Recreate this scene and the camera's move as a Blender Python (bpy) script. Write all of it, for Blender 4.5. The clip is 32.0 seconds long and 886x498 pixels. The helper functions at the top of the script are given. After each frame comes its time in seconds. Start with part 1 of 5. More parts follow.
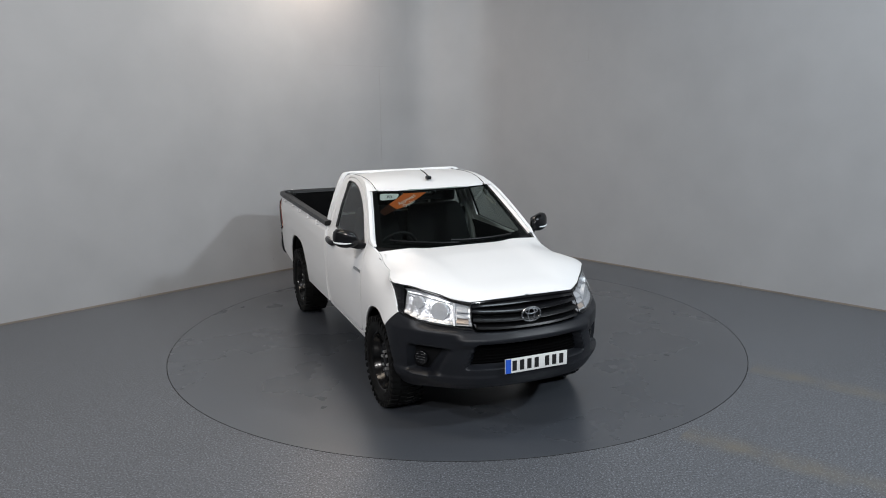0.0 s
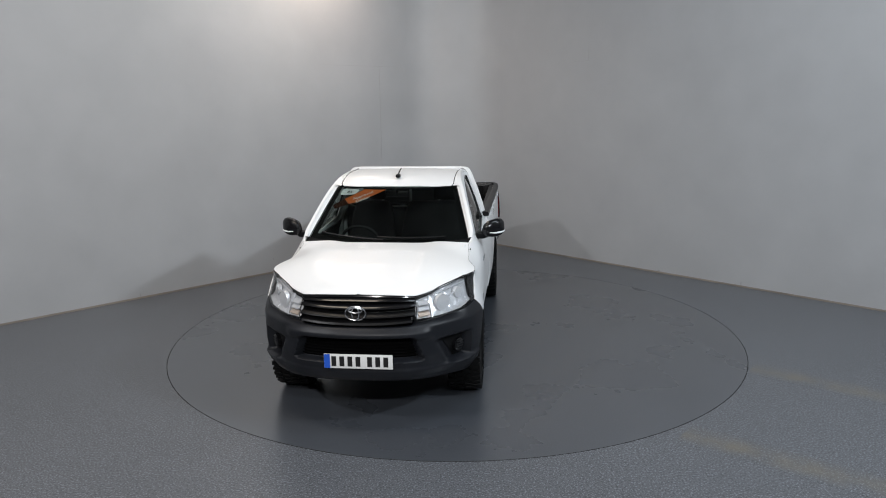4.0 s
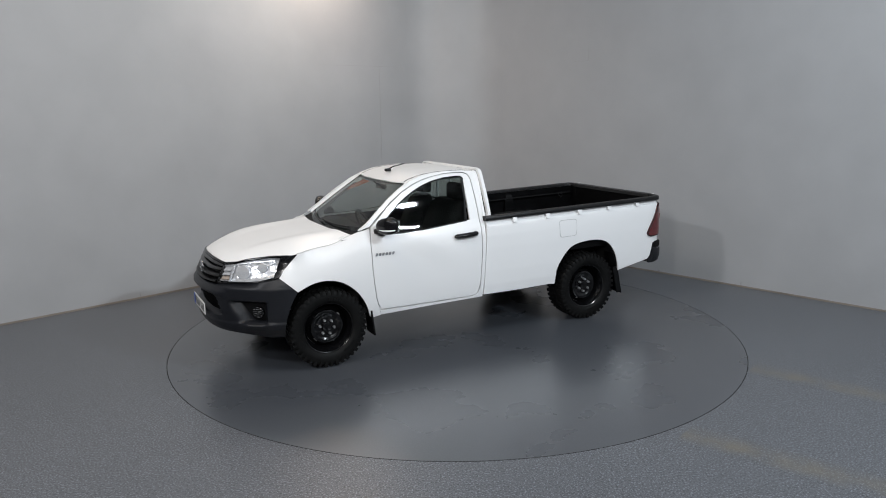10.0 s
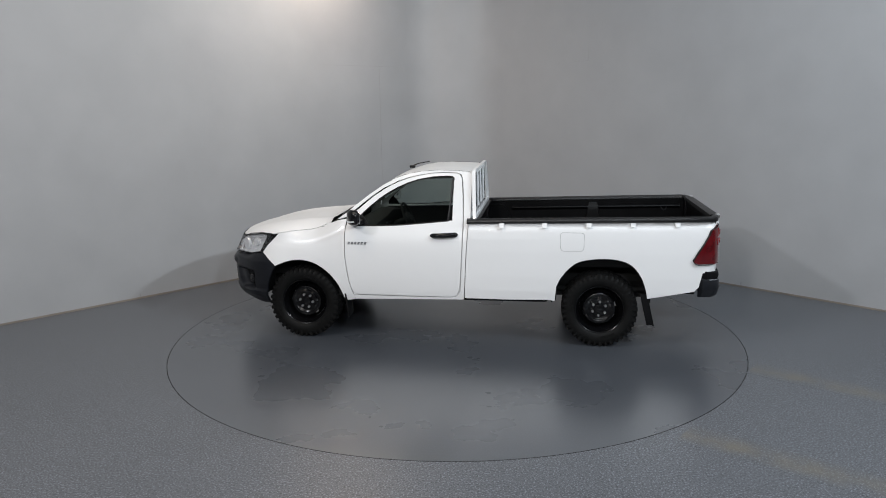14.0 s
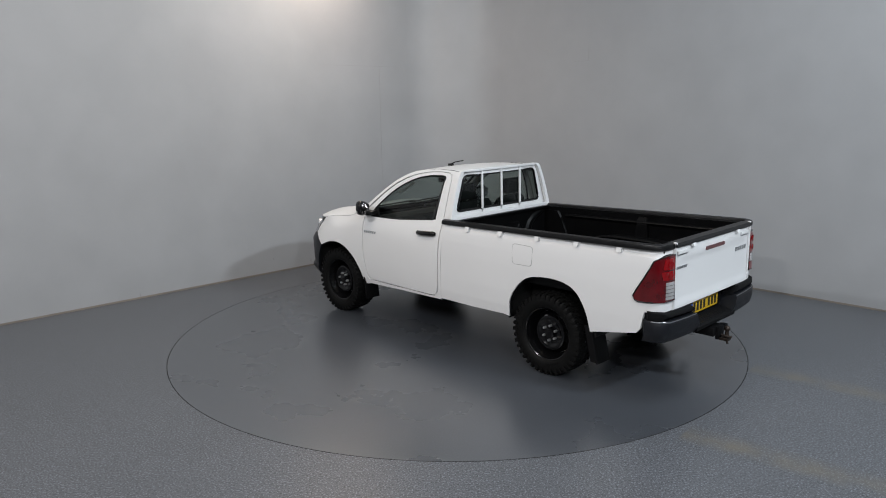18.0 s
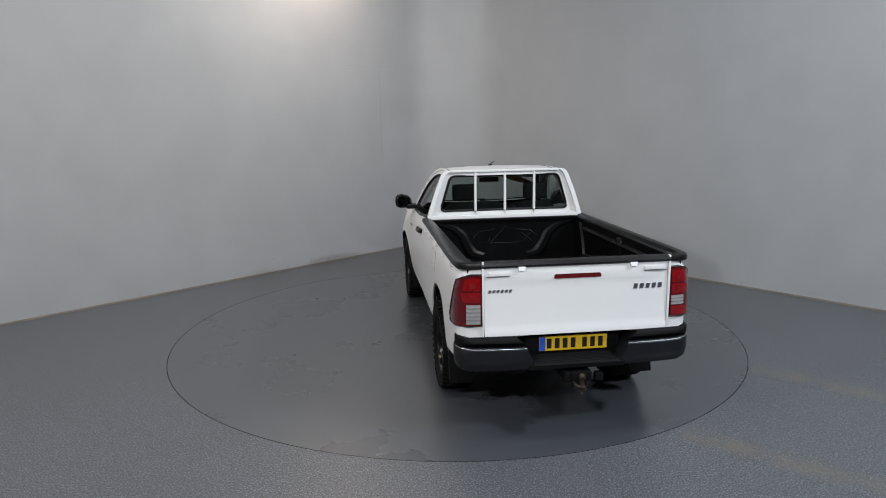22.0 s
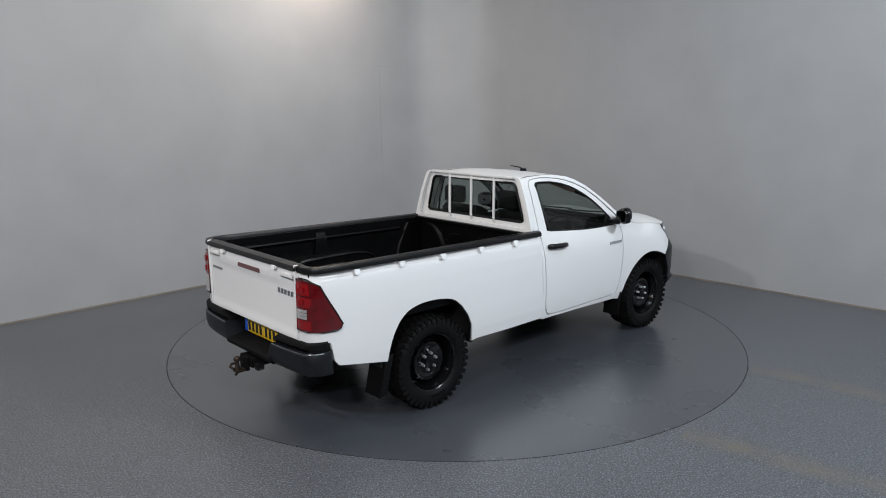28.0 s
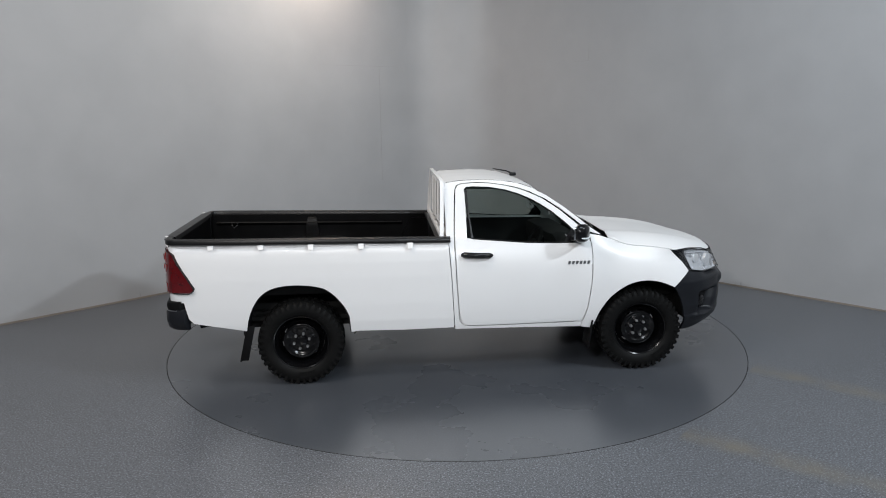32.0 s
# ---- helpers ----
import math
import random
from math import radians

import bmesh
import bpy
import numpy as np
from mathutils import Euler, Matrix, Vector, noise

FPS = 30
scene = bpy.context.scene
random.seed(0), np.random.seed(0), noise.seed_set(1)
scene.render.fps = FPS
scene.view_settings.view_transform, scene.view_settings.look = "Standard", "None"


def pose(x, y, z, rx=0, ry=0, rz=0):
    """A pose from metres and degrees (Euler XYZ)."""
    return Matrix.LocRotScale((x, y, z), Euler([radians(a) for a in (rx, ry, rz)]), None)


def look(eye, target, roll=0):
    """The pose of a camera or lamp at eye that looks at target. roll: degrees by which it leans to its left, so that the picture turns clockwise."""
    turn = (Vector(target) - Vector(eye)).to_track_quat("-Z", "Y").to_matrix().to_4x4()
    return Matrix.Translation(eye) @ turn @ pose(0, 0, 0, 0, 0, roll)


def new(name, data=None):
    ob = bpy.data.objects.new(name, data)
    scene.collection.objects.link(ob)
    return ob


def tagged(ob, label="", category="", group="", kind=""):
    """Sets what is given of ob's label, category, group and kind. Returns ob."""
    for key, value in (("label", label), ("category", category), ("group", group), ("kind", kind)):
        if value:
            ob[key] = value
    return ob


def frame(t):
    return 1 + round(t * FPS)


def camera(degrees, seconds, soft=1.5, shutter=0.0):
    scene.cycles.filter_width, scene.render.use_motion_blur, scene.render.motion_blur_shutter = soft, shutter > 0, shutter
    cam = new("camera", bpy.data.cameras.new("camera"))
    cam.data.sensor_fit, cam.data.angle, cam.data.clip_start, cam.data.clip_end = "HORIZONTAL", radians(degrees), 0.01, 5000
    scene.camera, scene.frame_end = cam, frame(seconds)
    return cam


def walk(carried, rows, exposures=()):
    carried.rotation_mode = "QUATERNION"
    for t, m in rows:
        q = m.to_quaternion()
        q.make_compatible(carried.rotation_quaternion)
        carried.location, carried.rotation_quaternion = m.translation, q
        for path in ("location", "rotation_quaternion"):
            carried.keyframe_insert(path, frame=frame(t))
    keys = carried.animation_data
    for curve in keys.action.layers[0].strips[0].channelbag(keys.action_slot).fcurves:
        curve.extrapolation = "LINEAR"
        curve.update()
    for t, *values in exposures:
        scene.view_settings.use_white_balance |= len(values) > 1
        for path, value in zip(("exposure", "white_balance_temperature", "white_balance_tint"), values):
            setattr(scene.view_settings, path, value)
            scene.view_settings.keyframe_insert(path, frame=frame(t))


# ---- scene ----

# ================= camera =================
cam = camera(62.82, 32.0, soft=1.0)
EYE = (0.0, -7.626, 2.455)
VIEW = look(EYE, (EYE[0] - 0.0158, EYE[1] + 0.9800, EYE[2] - 0.1985), -0.77)
walk(cam, [(0, VIEW), (32.0, VIEW)], exposures=[(0, 0.0), (32.0, 0.0)])

# ================= light =================
world = bpy.data.worlds.new("world")
scene.world = world
world.use_nodes = True
world.node_tree.nodes["Background"].inputs[0].default_value = (0.6, 0.7, 0.8, 1)
world.node_tree.nodes["Background"].inputs[1].default_value = 0.02


def area_lamp(name, eye, target, sx, sy, watts, colour, spread=180):
    la = bpy.data.lights.new(name, "AREA")
    la.shape, la.size, la.size_y, la.energy, la.color = "RECTANGLE", sx, sy, watts, colour
    la.spread = radians(spread)
    ob = new(name, la)
    ob.matrix_world = look(eye, target)
    return ob


WARM = (1.0, 0.76, 0.58)
area_lamp("lamp_overhead_a", (-2.4, -2.8, 6.1), (-2.2, -1.8, 0), 2.6, 1.2, 91, (1.0, 0.87, 0.72))
area_lamp("lamp_overhead_b", (2.2, -2.8, 6.1), (2.0, -1.8, 0), 2.6, 1.2, 81, (0.78, 0.90, 1.0))
area_lamp("lamp_right", (6.6, -5.2, 5.9), (-0.6, 0.6, 0.9), 0.95, 0.25, 345, (0.85, 0.93, 1.0))
area_lamp("lamp_left", (-5.6, -6.0, 5.9), (0.6, 0.6, 0.9), 0.5, 0.12, 185, (0.95, 0.96, 1.0))
# two unseen fills beside the camera, added to brighten faces turned to it
area_lamp("fill_front_a", (-1.6, -8.0, 4.2), (-0.4, -0.5, 0.8), 0.4, 0.12, 118, (1.0, 0.97, 0.95))
area_lamp("fill_front_b", (1.6, -8.0, 4.2), (0.4, -0.5, 0.8), 0.4, 0.12, 118, (0.86, 0.93, 1.0))
area_lamp("lamp_wall", (-1.85, 3.28, 4.62), (-1.95, 3.4, 0), 1.3, 0.25, 17, WARM)
# unseen fill, added to brighten the lower left wall
area_lamp("fill_wash", (-1.3, 1.9, 4.7), (-2.7, 3.4, 0.8), 1.6, 0.5, 42, (1.0, 0.92, 0.84))

# ================= materials =================


def material(name, colour, rough=0.5, metal=0.0, vary=0.06, scale=6.0, bump=0.0, bump_scale=60.0, coat=0.0, stain=None, spec=0.5):
    """A surface with slow stains and fine grain, both in metres."""
    m = bpy.data.materials.new(name)
    m.use_nodes = True
    nt = m.node_tree
    bs = nt.nodes["Principled BSDF"]
    bs.inputs["Metallic"].default_value = metal
    bs.inputs["Coat Weight"].default_value = coat
    bs.inputs["Coat Roughness"].default_value = 0.05
    bs.inputs["Specular IOR Level"].default_value = spec
    tc = nt.nodes.new("ShaderNodeTexCoord")
    n1 = nt.nodes.new("ShaderNodeTexNoise")
    n1.inputs["Scale"].default_value, n1.inputs["Detail"].default_value = scale, 6
    nt.links.new(tc.outputs["Object"], n1.inputs["Vector"])
    ramp = nt.nodes.new("ShaderNodeMapRange")
    ramp.inputs[1].default_value, ramp.inputs[2].default_value = 0.3, 0.7
    nt.links.new(n1.outputs["Fac"], ramp.inputs[0])
    mix = nt.nodes.new("ShaderNodeMix")
    mix.data_type = "RGBA"
    lo = [c * (1 - vary) for c in colour] if stain is None else stain
    hi = [min(1, c * (1 + vary)) for c in colour]
    mix.inputs[6].default_value, mix.inputs[7].default_value = (*lo, 1), (*hi, 1)
    nt.links.new(ramp.outputs[0], mix.inputs[0])
    nt.links.new(mix.outputs[2], bs.inputs["Base Color"])
    rr = nt.nodes.new("ShaderNodeMapRange")
    rr.inputs[3].default_value, rr.inputs[4].default_value = rough * 0.85, min(1, rough * 1.15)
    nt.links.new(n1.outputs["Fac"], rr.inputs[0])
    nt.links.new(rr.outputs[0], bs.inputs["Roughness"])
    if bump:
        n2 = nt.nodes.new("ShaderNodeTexNoise")
        n2.inputs["Scale"].default_value, n2.inputs["Detail"].default_value = bump_scale, 3
        nt.links.new(tc.outputs["Object"], n2.inputs["Vector"])
        bp = nt.nodes.new("ShaderNodeBump")
        bp.inputs["Strength"].default_value, bp.inputs["Distance"].default_value = bump, 0.004
        nt.links.new(n2.outputs["Fac"], bp.inputs["Height"])
        nt.links.new(bp.outputs[0], bs.inputs["Normal"])
    return m


def clear_material(name, tint, gloss_rough=0.02, base=0.045):
    """Thin clear sheet: what lies behind it, tinted, under a gloss that grows towards grazing."""
    m = bpy.data.materials.new(name)
    m.use_nodes = True
    nt = m.node_tree
    nt.nodes.remove(nt.nodes["Principled BSDF"])
    out = nt.nodes["Material Output"]
    tr, gl, lw, pw, ma, mx = (nt.nodes.new("ShaderNode" + k) for k in ("BsdfTransparent", "BsdfGlossy", "LayerWeight", "Math", "Math", "MixShader"))
    tr.inputs[0].default_value = (*tint, 1)
    gl.inputs["Roughness"].default_value = gloss_rough
    lw.inputs[0].default_value = 0.5
    pw.operation, pw.inputs[1].default_value = "POWER", 5.0
    ma.operation, ma.inputs[1].default_value, ma.inputs[2].default_value = "MULTIPLY_ADD", 0.9, base
    nt.links.new(lw.outputs["Facing"], pw.inputs[0])
    nt.links.new(pw.outputs[0], ma.inputs[0])
    nt.links.new(ma.outputs[0], mx.inputs[0])
    nt.links.new(tr.outputs[0], mx.inputs[1])
    nt.links.new(gl.outputs[0], mx.inputs[2])
    nt.links.new(mx.outputs[0], out.inputs[0])
    return m


def floor_material(name, colour, fleck, rough, spec=0.5, coat=0.0):
    """Grey resin floor: fine pale and dark flecks, large worn patches."""
    m = material(name, colour, rough, vary=0.10, scale=0.9, bump=0.05, bump_scale=160, spec=spec, coat=coat)
    nt = m.node_tree
    bs = nt.nodes["Principled BSDF"]
    bs.inputs["Coat Roughness"].default_value = rough
    mixed = bs.inputs["Base Color"].links[0].from_socket
    tc = nt.nodes.new("ShaderNodeTexCoord")
    for size, limit, col in ((11.0, 0.50, [c * 1.06 for c in colour]), (78.0, 0.54, [min(1, c * 2.6) for c in colour]), (70.0, 0.54, [c * 0.35 for c in colour])):
        n = nt.nodes.new("ShaderNodeTexNoise")
        n.inputs["Scale"].default_value, n.inputs["Detail"].default_value = size, 1
        mp = nt.nodes.new("ShaderNodeMapping")
        mp.inputs["Location"].default_value = (size, 3, 7)
        nt.links.new(tc.outputs["Object"], mp.inputs[0])
        nt.links.new(mp.outputs[0], n.inputs["Vector"])
        r = nt.nodes.new("ShaderNodeMapRange")
        r.inputs[1].default_value, r.inputs[2].default_value = limit, limit + 0.10
        r.inputs[4].default_value = fleck
        nt.links.new(n.outputs["Fac"], r.inputs[0])
        mx = nt.nodes.new("ShaderNodeMix")
        mx.data_type = "RGBA"
        mx.inputs[7].default_value = (*col, 1)
        nt.links.new(r.outputs[0], mx.inputs[0])
        nt.links.new(mixed, mx.inputs[6])
        mixed = mx.outputs[2]
    nt.links.new(mixed, bs.inputs["Base Color"])
    return m


WALL = material("wall_paint", (0.378, 0.383, 0.393), 0.5, vary=0.045, scale=1.6, bump=0.05, bump_scale=25)
JOINT = material("joint_filler", (0.355, 0.355, 0.355), 0.6)
# grey of the tubes that draw the shade in panel gaps
GAP_LINE = material("gap_line_grey", (0.22, 0.22, 0.22), 0.8, spec=0.1)
MESH = material("mesh_black", (0.0016, 0.0016, 0.0018), 0.8, vary=0.2, scale=12, spec=0.05)
SCUFF = material("scuff_grey", (0.24, 0.235, 0.23), 0.6, vary=0.3, scale=40)
SEALANT = material("sealant", (0.22, 0.19, 0.16), 0.6, vary=0.2, scale=3)
BACKWALL = material("dark_wall_paint", (0.20, 0.20, 0.205), 0.7, vary=0.05, scale=1)
CEILING = material("ceiling_paint", (0.14, 0.14, 0.145), 0.7, vary=0.03, scale=1)
FLOOR = floor_material("resin_floor", (0.089, 0.095, 0.106), 0.9, 0.34, 0.7)
DISC = floor_material("turntable_paint", (0.060, 0.066, 0.077), 0.12, 0.28, 1.0, 0.45)
PIT = material("pit_dark", (0.012, 0.012, 0.012), 0.8)
PAINT = material("white_paint", (0.80, 0.80, 0.80), 0.34, vary=0.006, scale=2, coat=0.2, spec=0.45)
PLASTIC = material("grey_plastic", (0.0085, 0.0095, 0.0125), 0.40, vary=0.10, scale=8, bump=0.10, bump_scale=500, spec=0.32)
DEEP = material("dull_black", (0.0035, 0.0035, 0.004), 0.6, vary=0.2, scale=12, spec=0.15)
TRIM = material("black_trim", (0.004, 0.004, 0.0045), 0.36, vary=0.15, scale=10, spec=0.24)
GLOSSY = material("gloss_black", (0.006, 0.006, 0.007), 0.16, spec=0.4)
LINER = material("bed_liner_plastic", (0.0026, 0.0026, 0.0029), 0.36, vary=0.25, scale=7, bump=0.07, bump_scale=60, spec=0.15)
RAIL = material("rail_plastic", (0.005, 0.005, 0.0055), 0.34, vary=0.2, scale=9, bump=0.12, bump_scale=120, spec=0.32)
RUBBER = material("tyre_rubber", (0.0034, 0.0034, 0.0034), 0.6, vary=0.25, scale=14, bump=0.2, bump_scale=120, spec=0.17)
STEEL = material("black_steel", (0.003, 0.003, 0.0035), 0.20, vary=0.2, scale=20, spec=0.36)
UNDER = material("underbody", (0.0055, 0.0055, 0.0055), 0.8, vary=0.3, scale=9)
CHROME = material("chrome", (0.75, 0.76, 0.78), 0.10, metal=1.0, vary=0.03)
BADGE = material("badge_metal", (0.42, 0.43, 0.45), 0.30, metal=1.0)
ORNAMENT = material("bright_chrome", (0.62, 0.63, 0.65), 0.22, metal=1.0, vary=0.02)
NUT = material("nut_metal", (0.60, 0.60, 0.61), 0.30, metal=0.85)
RUST = material("rusty_metal", (0.045, 0.033, 0.026), 0.5, metal=0.6, vary=0.4, scale=40)
GLASS = clear_material("car_glass", (0.57, 0.62, 0.60))
LENS = clear_material("clear_lens", (0.95, 0.96, 0.97))
REFLECTOR = material("lamp_reflector", (0.66, 0.67, 0.69), 0.22, metal=0.5, vary=0.1, scale=30)
BOWL = material("bowl_chrome", (0.70, 0.71, 0.73), 0.2, metal=0.35, vary=0.05, scale=30)
FACET = material("faceted_chrome", (0.64, 0.65, 0.67), 0.26, metal=0.55, vary=0.05, scale=30)


def add_facets(m, size, strength):
    """Small pressed facets, each with its own tilt."""
    nt = m.node_tree
    tc, vo, bp = (nt.nodes.new("ShaderNode" + k) for k in ("TexCoord", "TexVoronoi", "Bump"))
    vo.inputs["Scale"].default_value = size
    bp.inputs["Strength"].default_value, bp.inputs["Distance"].default_value = strength, 0.006
    nt.links.new(tc.outputs["Object"], vo.inputs["Vector"])
    nt.links.new(vo.outputs["Distance"], bp.inputs["Height"])
    nt.links.new(bp.outputs[0], nt.nodes["Principled BSDF"].inputs["Normal"])


add_facets(FACET, 48.0, 0.32)
add_facets(BOWL, 70.0, 0.25)
RED = material("red_lens", (0.22, 0.002, 0.004), 0.08, coat=1.0, vary=0.12, scale=25)
PANE = material("clear_pane", (0.60, 0.60, 0.60), 0.16, metal=0.6, vary=0.08, scale=30)
REDDARK = material("dark_red_lens", (0.095, 0.002, 0.004), 0.08, coat=1.0, vary=0.25, scale=14)
AMBER_TINT = material("amber_tinted_chrome", (0.62, 0.52, 0.44), 0.25, metal=0.6)
CLOTH = material("seat_cloth", (0.0045, 0.0045, 0.005), 0.9, vary=0.2, scale=30, bump=0.3, bump_scale=400)
DASH = material("dash_plastic", (0.005, 0.005, 0.0055), 0.7, vary=0.1, scale=20)
HEADLINER = material("pale_trim", (0.42, 0.42, 0.40), 0.85, vary=0.05, scale=8)
PLATE_W = material("white_plate", (0.78, 0.78, 0.76), 0.3)
PLATE_Y = material("yellow_plate", (0.75, 0.48, 0.02), 0.3)
PLATE_B = material("blue_band", (0.02, 0.10, 0.55), 0.3)
INK = material("black_ink", (0.01, 0.01, 0.01), 0.4)
ORANGE = material("orange_sticker", (0.55, 0.12, 0.018), 0.5)
TAIL_INK = material("brown_sticker", (0.030, 0.010, 0.005), 0.9, spec=0.1)
WHITE = material("white_sticker", (0.75, 0.78, 0.78), 0.5)
MIRROR = material("mirror_glass", (0.8, 0.8, 0.8), 0.02, metal=1.0, vary=0.0)


def worn_material():
    """The resin floor with the rubbed remains of a tan line, densest along its middle."""
    m = floor_material("worn_line", (0.089, 0.095, 0.106), 0.9, 0.34, 0.7)
    nt = m.node_tree
    bs = nt.nodes["Principled BSDF"]
    base = bs.inputs["Base Color"].links[0].from_socket
    tc, n, r, sp, ab, edge, mul, mx = (nt.nodes.new("ShaderNode" + k) for k in ("TexCoord", "TexNoise", "MapRange", "SeparateXYZ", "Math", "MapRange", "Math", "Mix"))
    n.inputs["Scale"].default_value, n.inputs["Detail"].default_value = 4.0, 9
    r.inputs[1].default_value, r.inputs[2].default_value, r.inputs[4].default_value = 0.30, 0.70, 0.75
    ab.operation, mul.operation = "ABSOLUTE", "MULTIPLY"
    edge.inputs[1].default_value, edge.inputs[2].default_value = 0.17, 0.02
    mx.data_type = "RGBA"
    mx.inputs[7].default_value = (0.155, 0.135, 0.098, 1)
    nt.links.new(tc.outputs["Object"], n.inputs["Vector"])
    nt.links.new(tc.outputs["Object"], sp.inputs[0])
    nt.links.new(sp.outputs["Y"], ab.inputs[0])
    nt.links.new(ab.outputs[0], edge.inputs[0])
    nt.links.new(n.outputs["Fac"], r.inputs[0])
    nt.links.new(r.outputs[0], mul.inputs[0])
    nt.links.new(edge.outputs[0], mul.inputs[1])
    nt.links.new(mul.outputs[0], mx.inputs[0])
    nt.links.new(base, mx.inputs[6])
    nt.links.new(mx.outputs[2], bs.inputs["Base Color"])
    return m


WORN = worn_material()

# ================= mesh tools =================


def mesh_of(name, bm, mat, sharp=38):
    bmesh.ops.recalc_face_normals(bm, faces=bm.faces)
    me = bpy.data.meshes.new(name)
    bm.to_mesh(me)
    bm.free()
    for p in me.polygons:
        p.use_smooth = True
    me.set_sharp_from_angle(angle=radians(sharp))
    me.materials.append(mat)
    return me


def part(name, bm, mat, parent=None, label="", sharp=38):
    ob = new(name, mesh_of(name, bm, mat, sharp))
    if parent is not None:
        ob.parent = parent
    if label:
        ob["label"] = label
    return ob


def add_box(bm, lo, hi, bevel=0.0, m=None, seg=2):
    r = bmesh.ops.create_cube(bm, size=1.0)
    vs = r["verts"]
    for v in vs:
        for i in range(3):
            v.co[i] = lo[i] + (hi[i] - lo[i]) * (v.co[i] + 0.5)
    if bevel:
        es = {e for v in vs for e in v.link_edges}
        g = bmesh.ops.bevel(bm, geom=list(es), offset=bevel, segments=seg, profile=0.6, affect="EDGES")
        vs = list({v for f in g["faces"] for v in f.verts} | {v for v in vs if v.is_valid})
    if m is not None:
        for v in vs:
            v.co = m @ v.co
    return vs


def box(lo, hi, bevel=0.0, m=None, seg=2):
    bm = bmesh.new()
    add_box(bm, lo, hi, bevel, m, seg)
    return bm


def prism(pts, lo, hi, axis="z", bm=None):
    """A polygon of two coordinates drawn out along an axis."""
    bm = bm or bmesh.new()
    put = {"x": lambda a, b, h: (h, a, b), "y": lambda a, b, h: (a, h, b), "z": lambda a, b, h: (a, b, h)}[axis]
    a = [bm.verts.new(put(p[0], p[1], lo)) for p in pts]
    b = [bm.verts.new(put(p[0], p[1], hi)) for p in pts]
    bm.faces.new(a)
    bm.faces.new(b)
    for i in range(len(pts)):
        j = (i + 1) % len(pts)
        bm.faces.new((a[i], a[j], b[j], b[i]))
    return bm


def add_tube(bm, pts, r, seg=10, closed=False):
    pts = [Vector(p) for p in pts]
    n = len(pts)
    rings = []
    for i, p in enumerate(pts):
        a = pts[(i - 1) % n] if closed or i > 0 else p
        b = pts[(i + 1) % n] if closed or i < n - 1 else p
        d = (b - a).normalized()
        u = d.cross(Vector((0, 0, 1)))
        u = u.normalized() if u.length > 1e-4 else Vector((0, 1, 0))
        w = d.cross(u).normalized()
        rad = r[i] if isinstance(r, (list, tuple)) else r
        rings.append([bm.verts.new(p + rad * (math.cos(t) * u + math.sin(t) * w)) for t in (2 * math.pi * k / seg for k in range(seg))])
    for i in range(n if closed else n - 1):
        a, b = rings[i], rings[(i + 1) % n]
        for k in range(seg):
            bm.faces.new((a[k], a[(k + 1) % seg], b[(k + 1) % seg], b[k]))
    if not closed:
        bm.faces.new(rings[0])
        bm.faces.new(rings[-1])
    return bm


def lathe(profile, seg=48, bm=None, closed=True):
    """Turns (radius, y) pairs about the y axis."""
    bm = bm or bmesh.new()
    rings = []
    for r, h in profile:
        rings.append([bm.verts.new((r * math.cos(t), h, r * math.sin(t))) for t in (2 * math.pi * k / seg for k in range(seg))])
    n = len(rings)
    for i in range(n if closed else n - 1):
        a, b = rings[i], rings[(i + 1) % n]
        for k in range(seg):
            bm.faces.new((a[k], a[(k + 1) % seg], b[(k + 1) % seg], b[k]))
    if not closed:
        for ring in (rings[0], rings[-1]):
            bm.faces.new(ring)
    return bm


def loft(rings, cap=True, bm=None):
    bm = bm or bmesh.new()
    vs = [[bm.verts.new(p) for p in ring] for ring in rings]
    n = len(vs[0])
    for a, b in zip(vs, vs[1:]):
        for k in range(n):
            bm.faces.new((a[k], a[(k + 1) % n], b[(k + 1) % n], b[k]))
    if cap:
        bm.faces.new(vs[0])
        bm.faces.new(vs[-1])
    return bm


def sheet(outline, f, step=0.06, thick=0.012, bm=None, step_v=None):
    """A panel: a polygon in (u, v), cut into a grid, laid on the surface f(u, v, depth), and given a thickness."""
    b = bmesh.new()
    b.faces.new([b.verts.new((u, v, 0)) for u, v in outline])
    for axis, st in ((0, step), (1, step_v or step)):
        lo, hi = min(p[axis] for p in outline), max(p[axis] for p in outline)
        no = (1, 0, 0) if axis == 0 else (0, 1, 0)
        k = math.floor(lo / st) + 1
        while k * st < hi - 1e-6:
            co = [0, 0, 0]
            co[axis] = k * st + 1e-5
            bmesh.ops.bisect_plane(b, geom=b.verts[:] + b.edges[:] + b.faces[:], plane_co=co, plane_no=no)
            k += 1
    if thick:
        r = bmesh.ops.extrude_face_region(b, geom=b.faces[:])
        for g in r["geom"]:
            if isinstance(g, bmesh.types.BMVert):
                g.co.z = 1
    for v in b.verts:
        v.co = f(v.co.x, v.co.y, -thick * v.co.z)
    if bm is None:
        return b
    me = bpy.data.meshes.new("tmp")
    b.to_mesh(me)
    b.free()
    bm.from_mesh(me)
    bpy.data.meshes.remove(me)
    return bm


def patch(f, nu, nv, thick=0.0, bm=None, closed_u=False):
    """A grid over f(u, v), u and v from 0 to 1."""
    bm = bm or bmesh.new()
    g = [[bm.verts.new(f(i / nu, j / nv)) for j in range(nv + 1)] for i in range(nu + 1)]
    for i in range(nu):
        for j in range(nv):
            bm.faces.new((g[i][j], g[i + 1][j], g[i + 1][j + 1], g[i][j + 1]))
    return bm


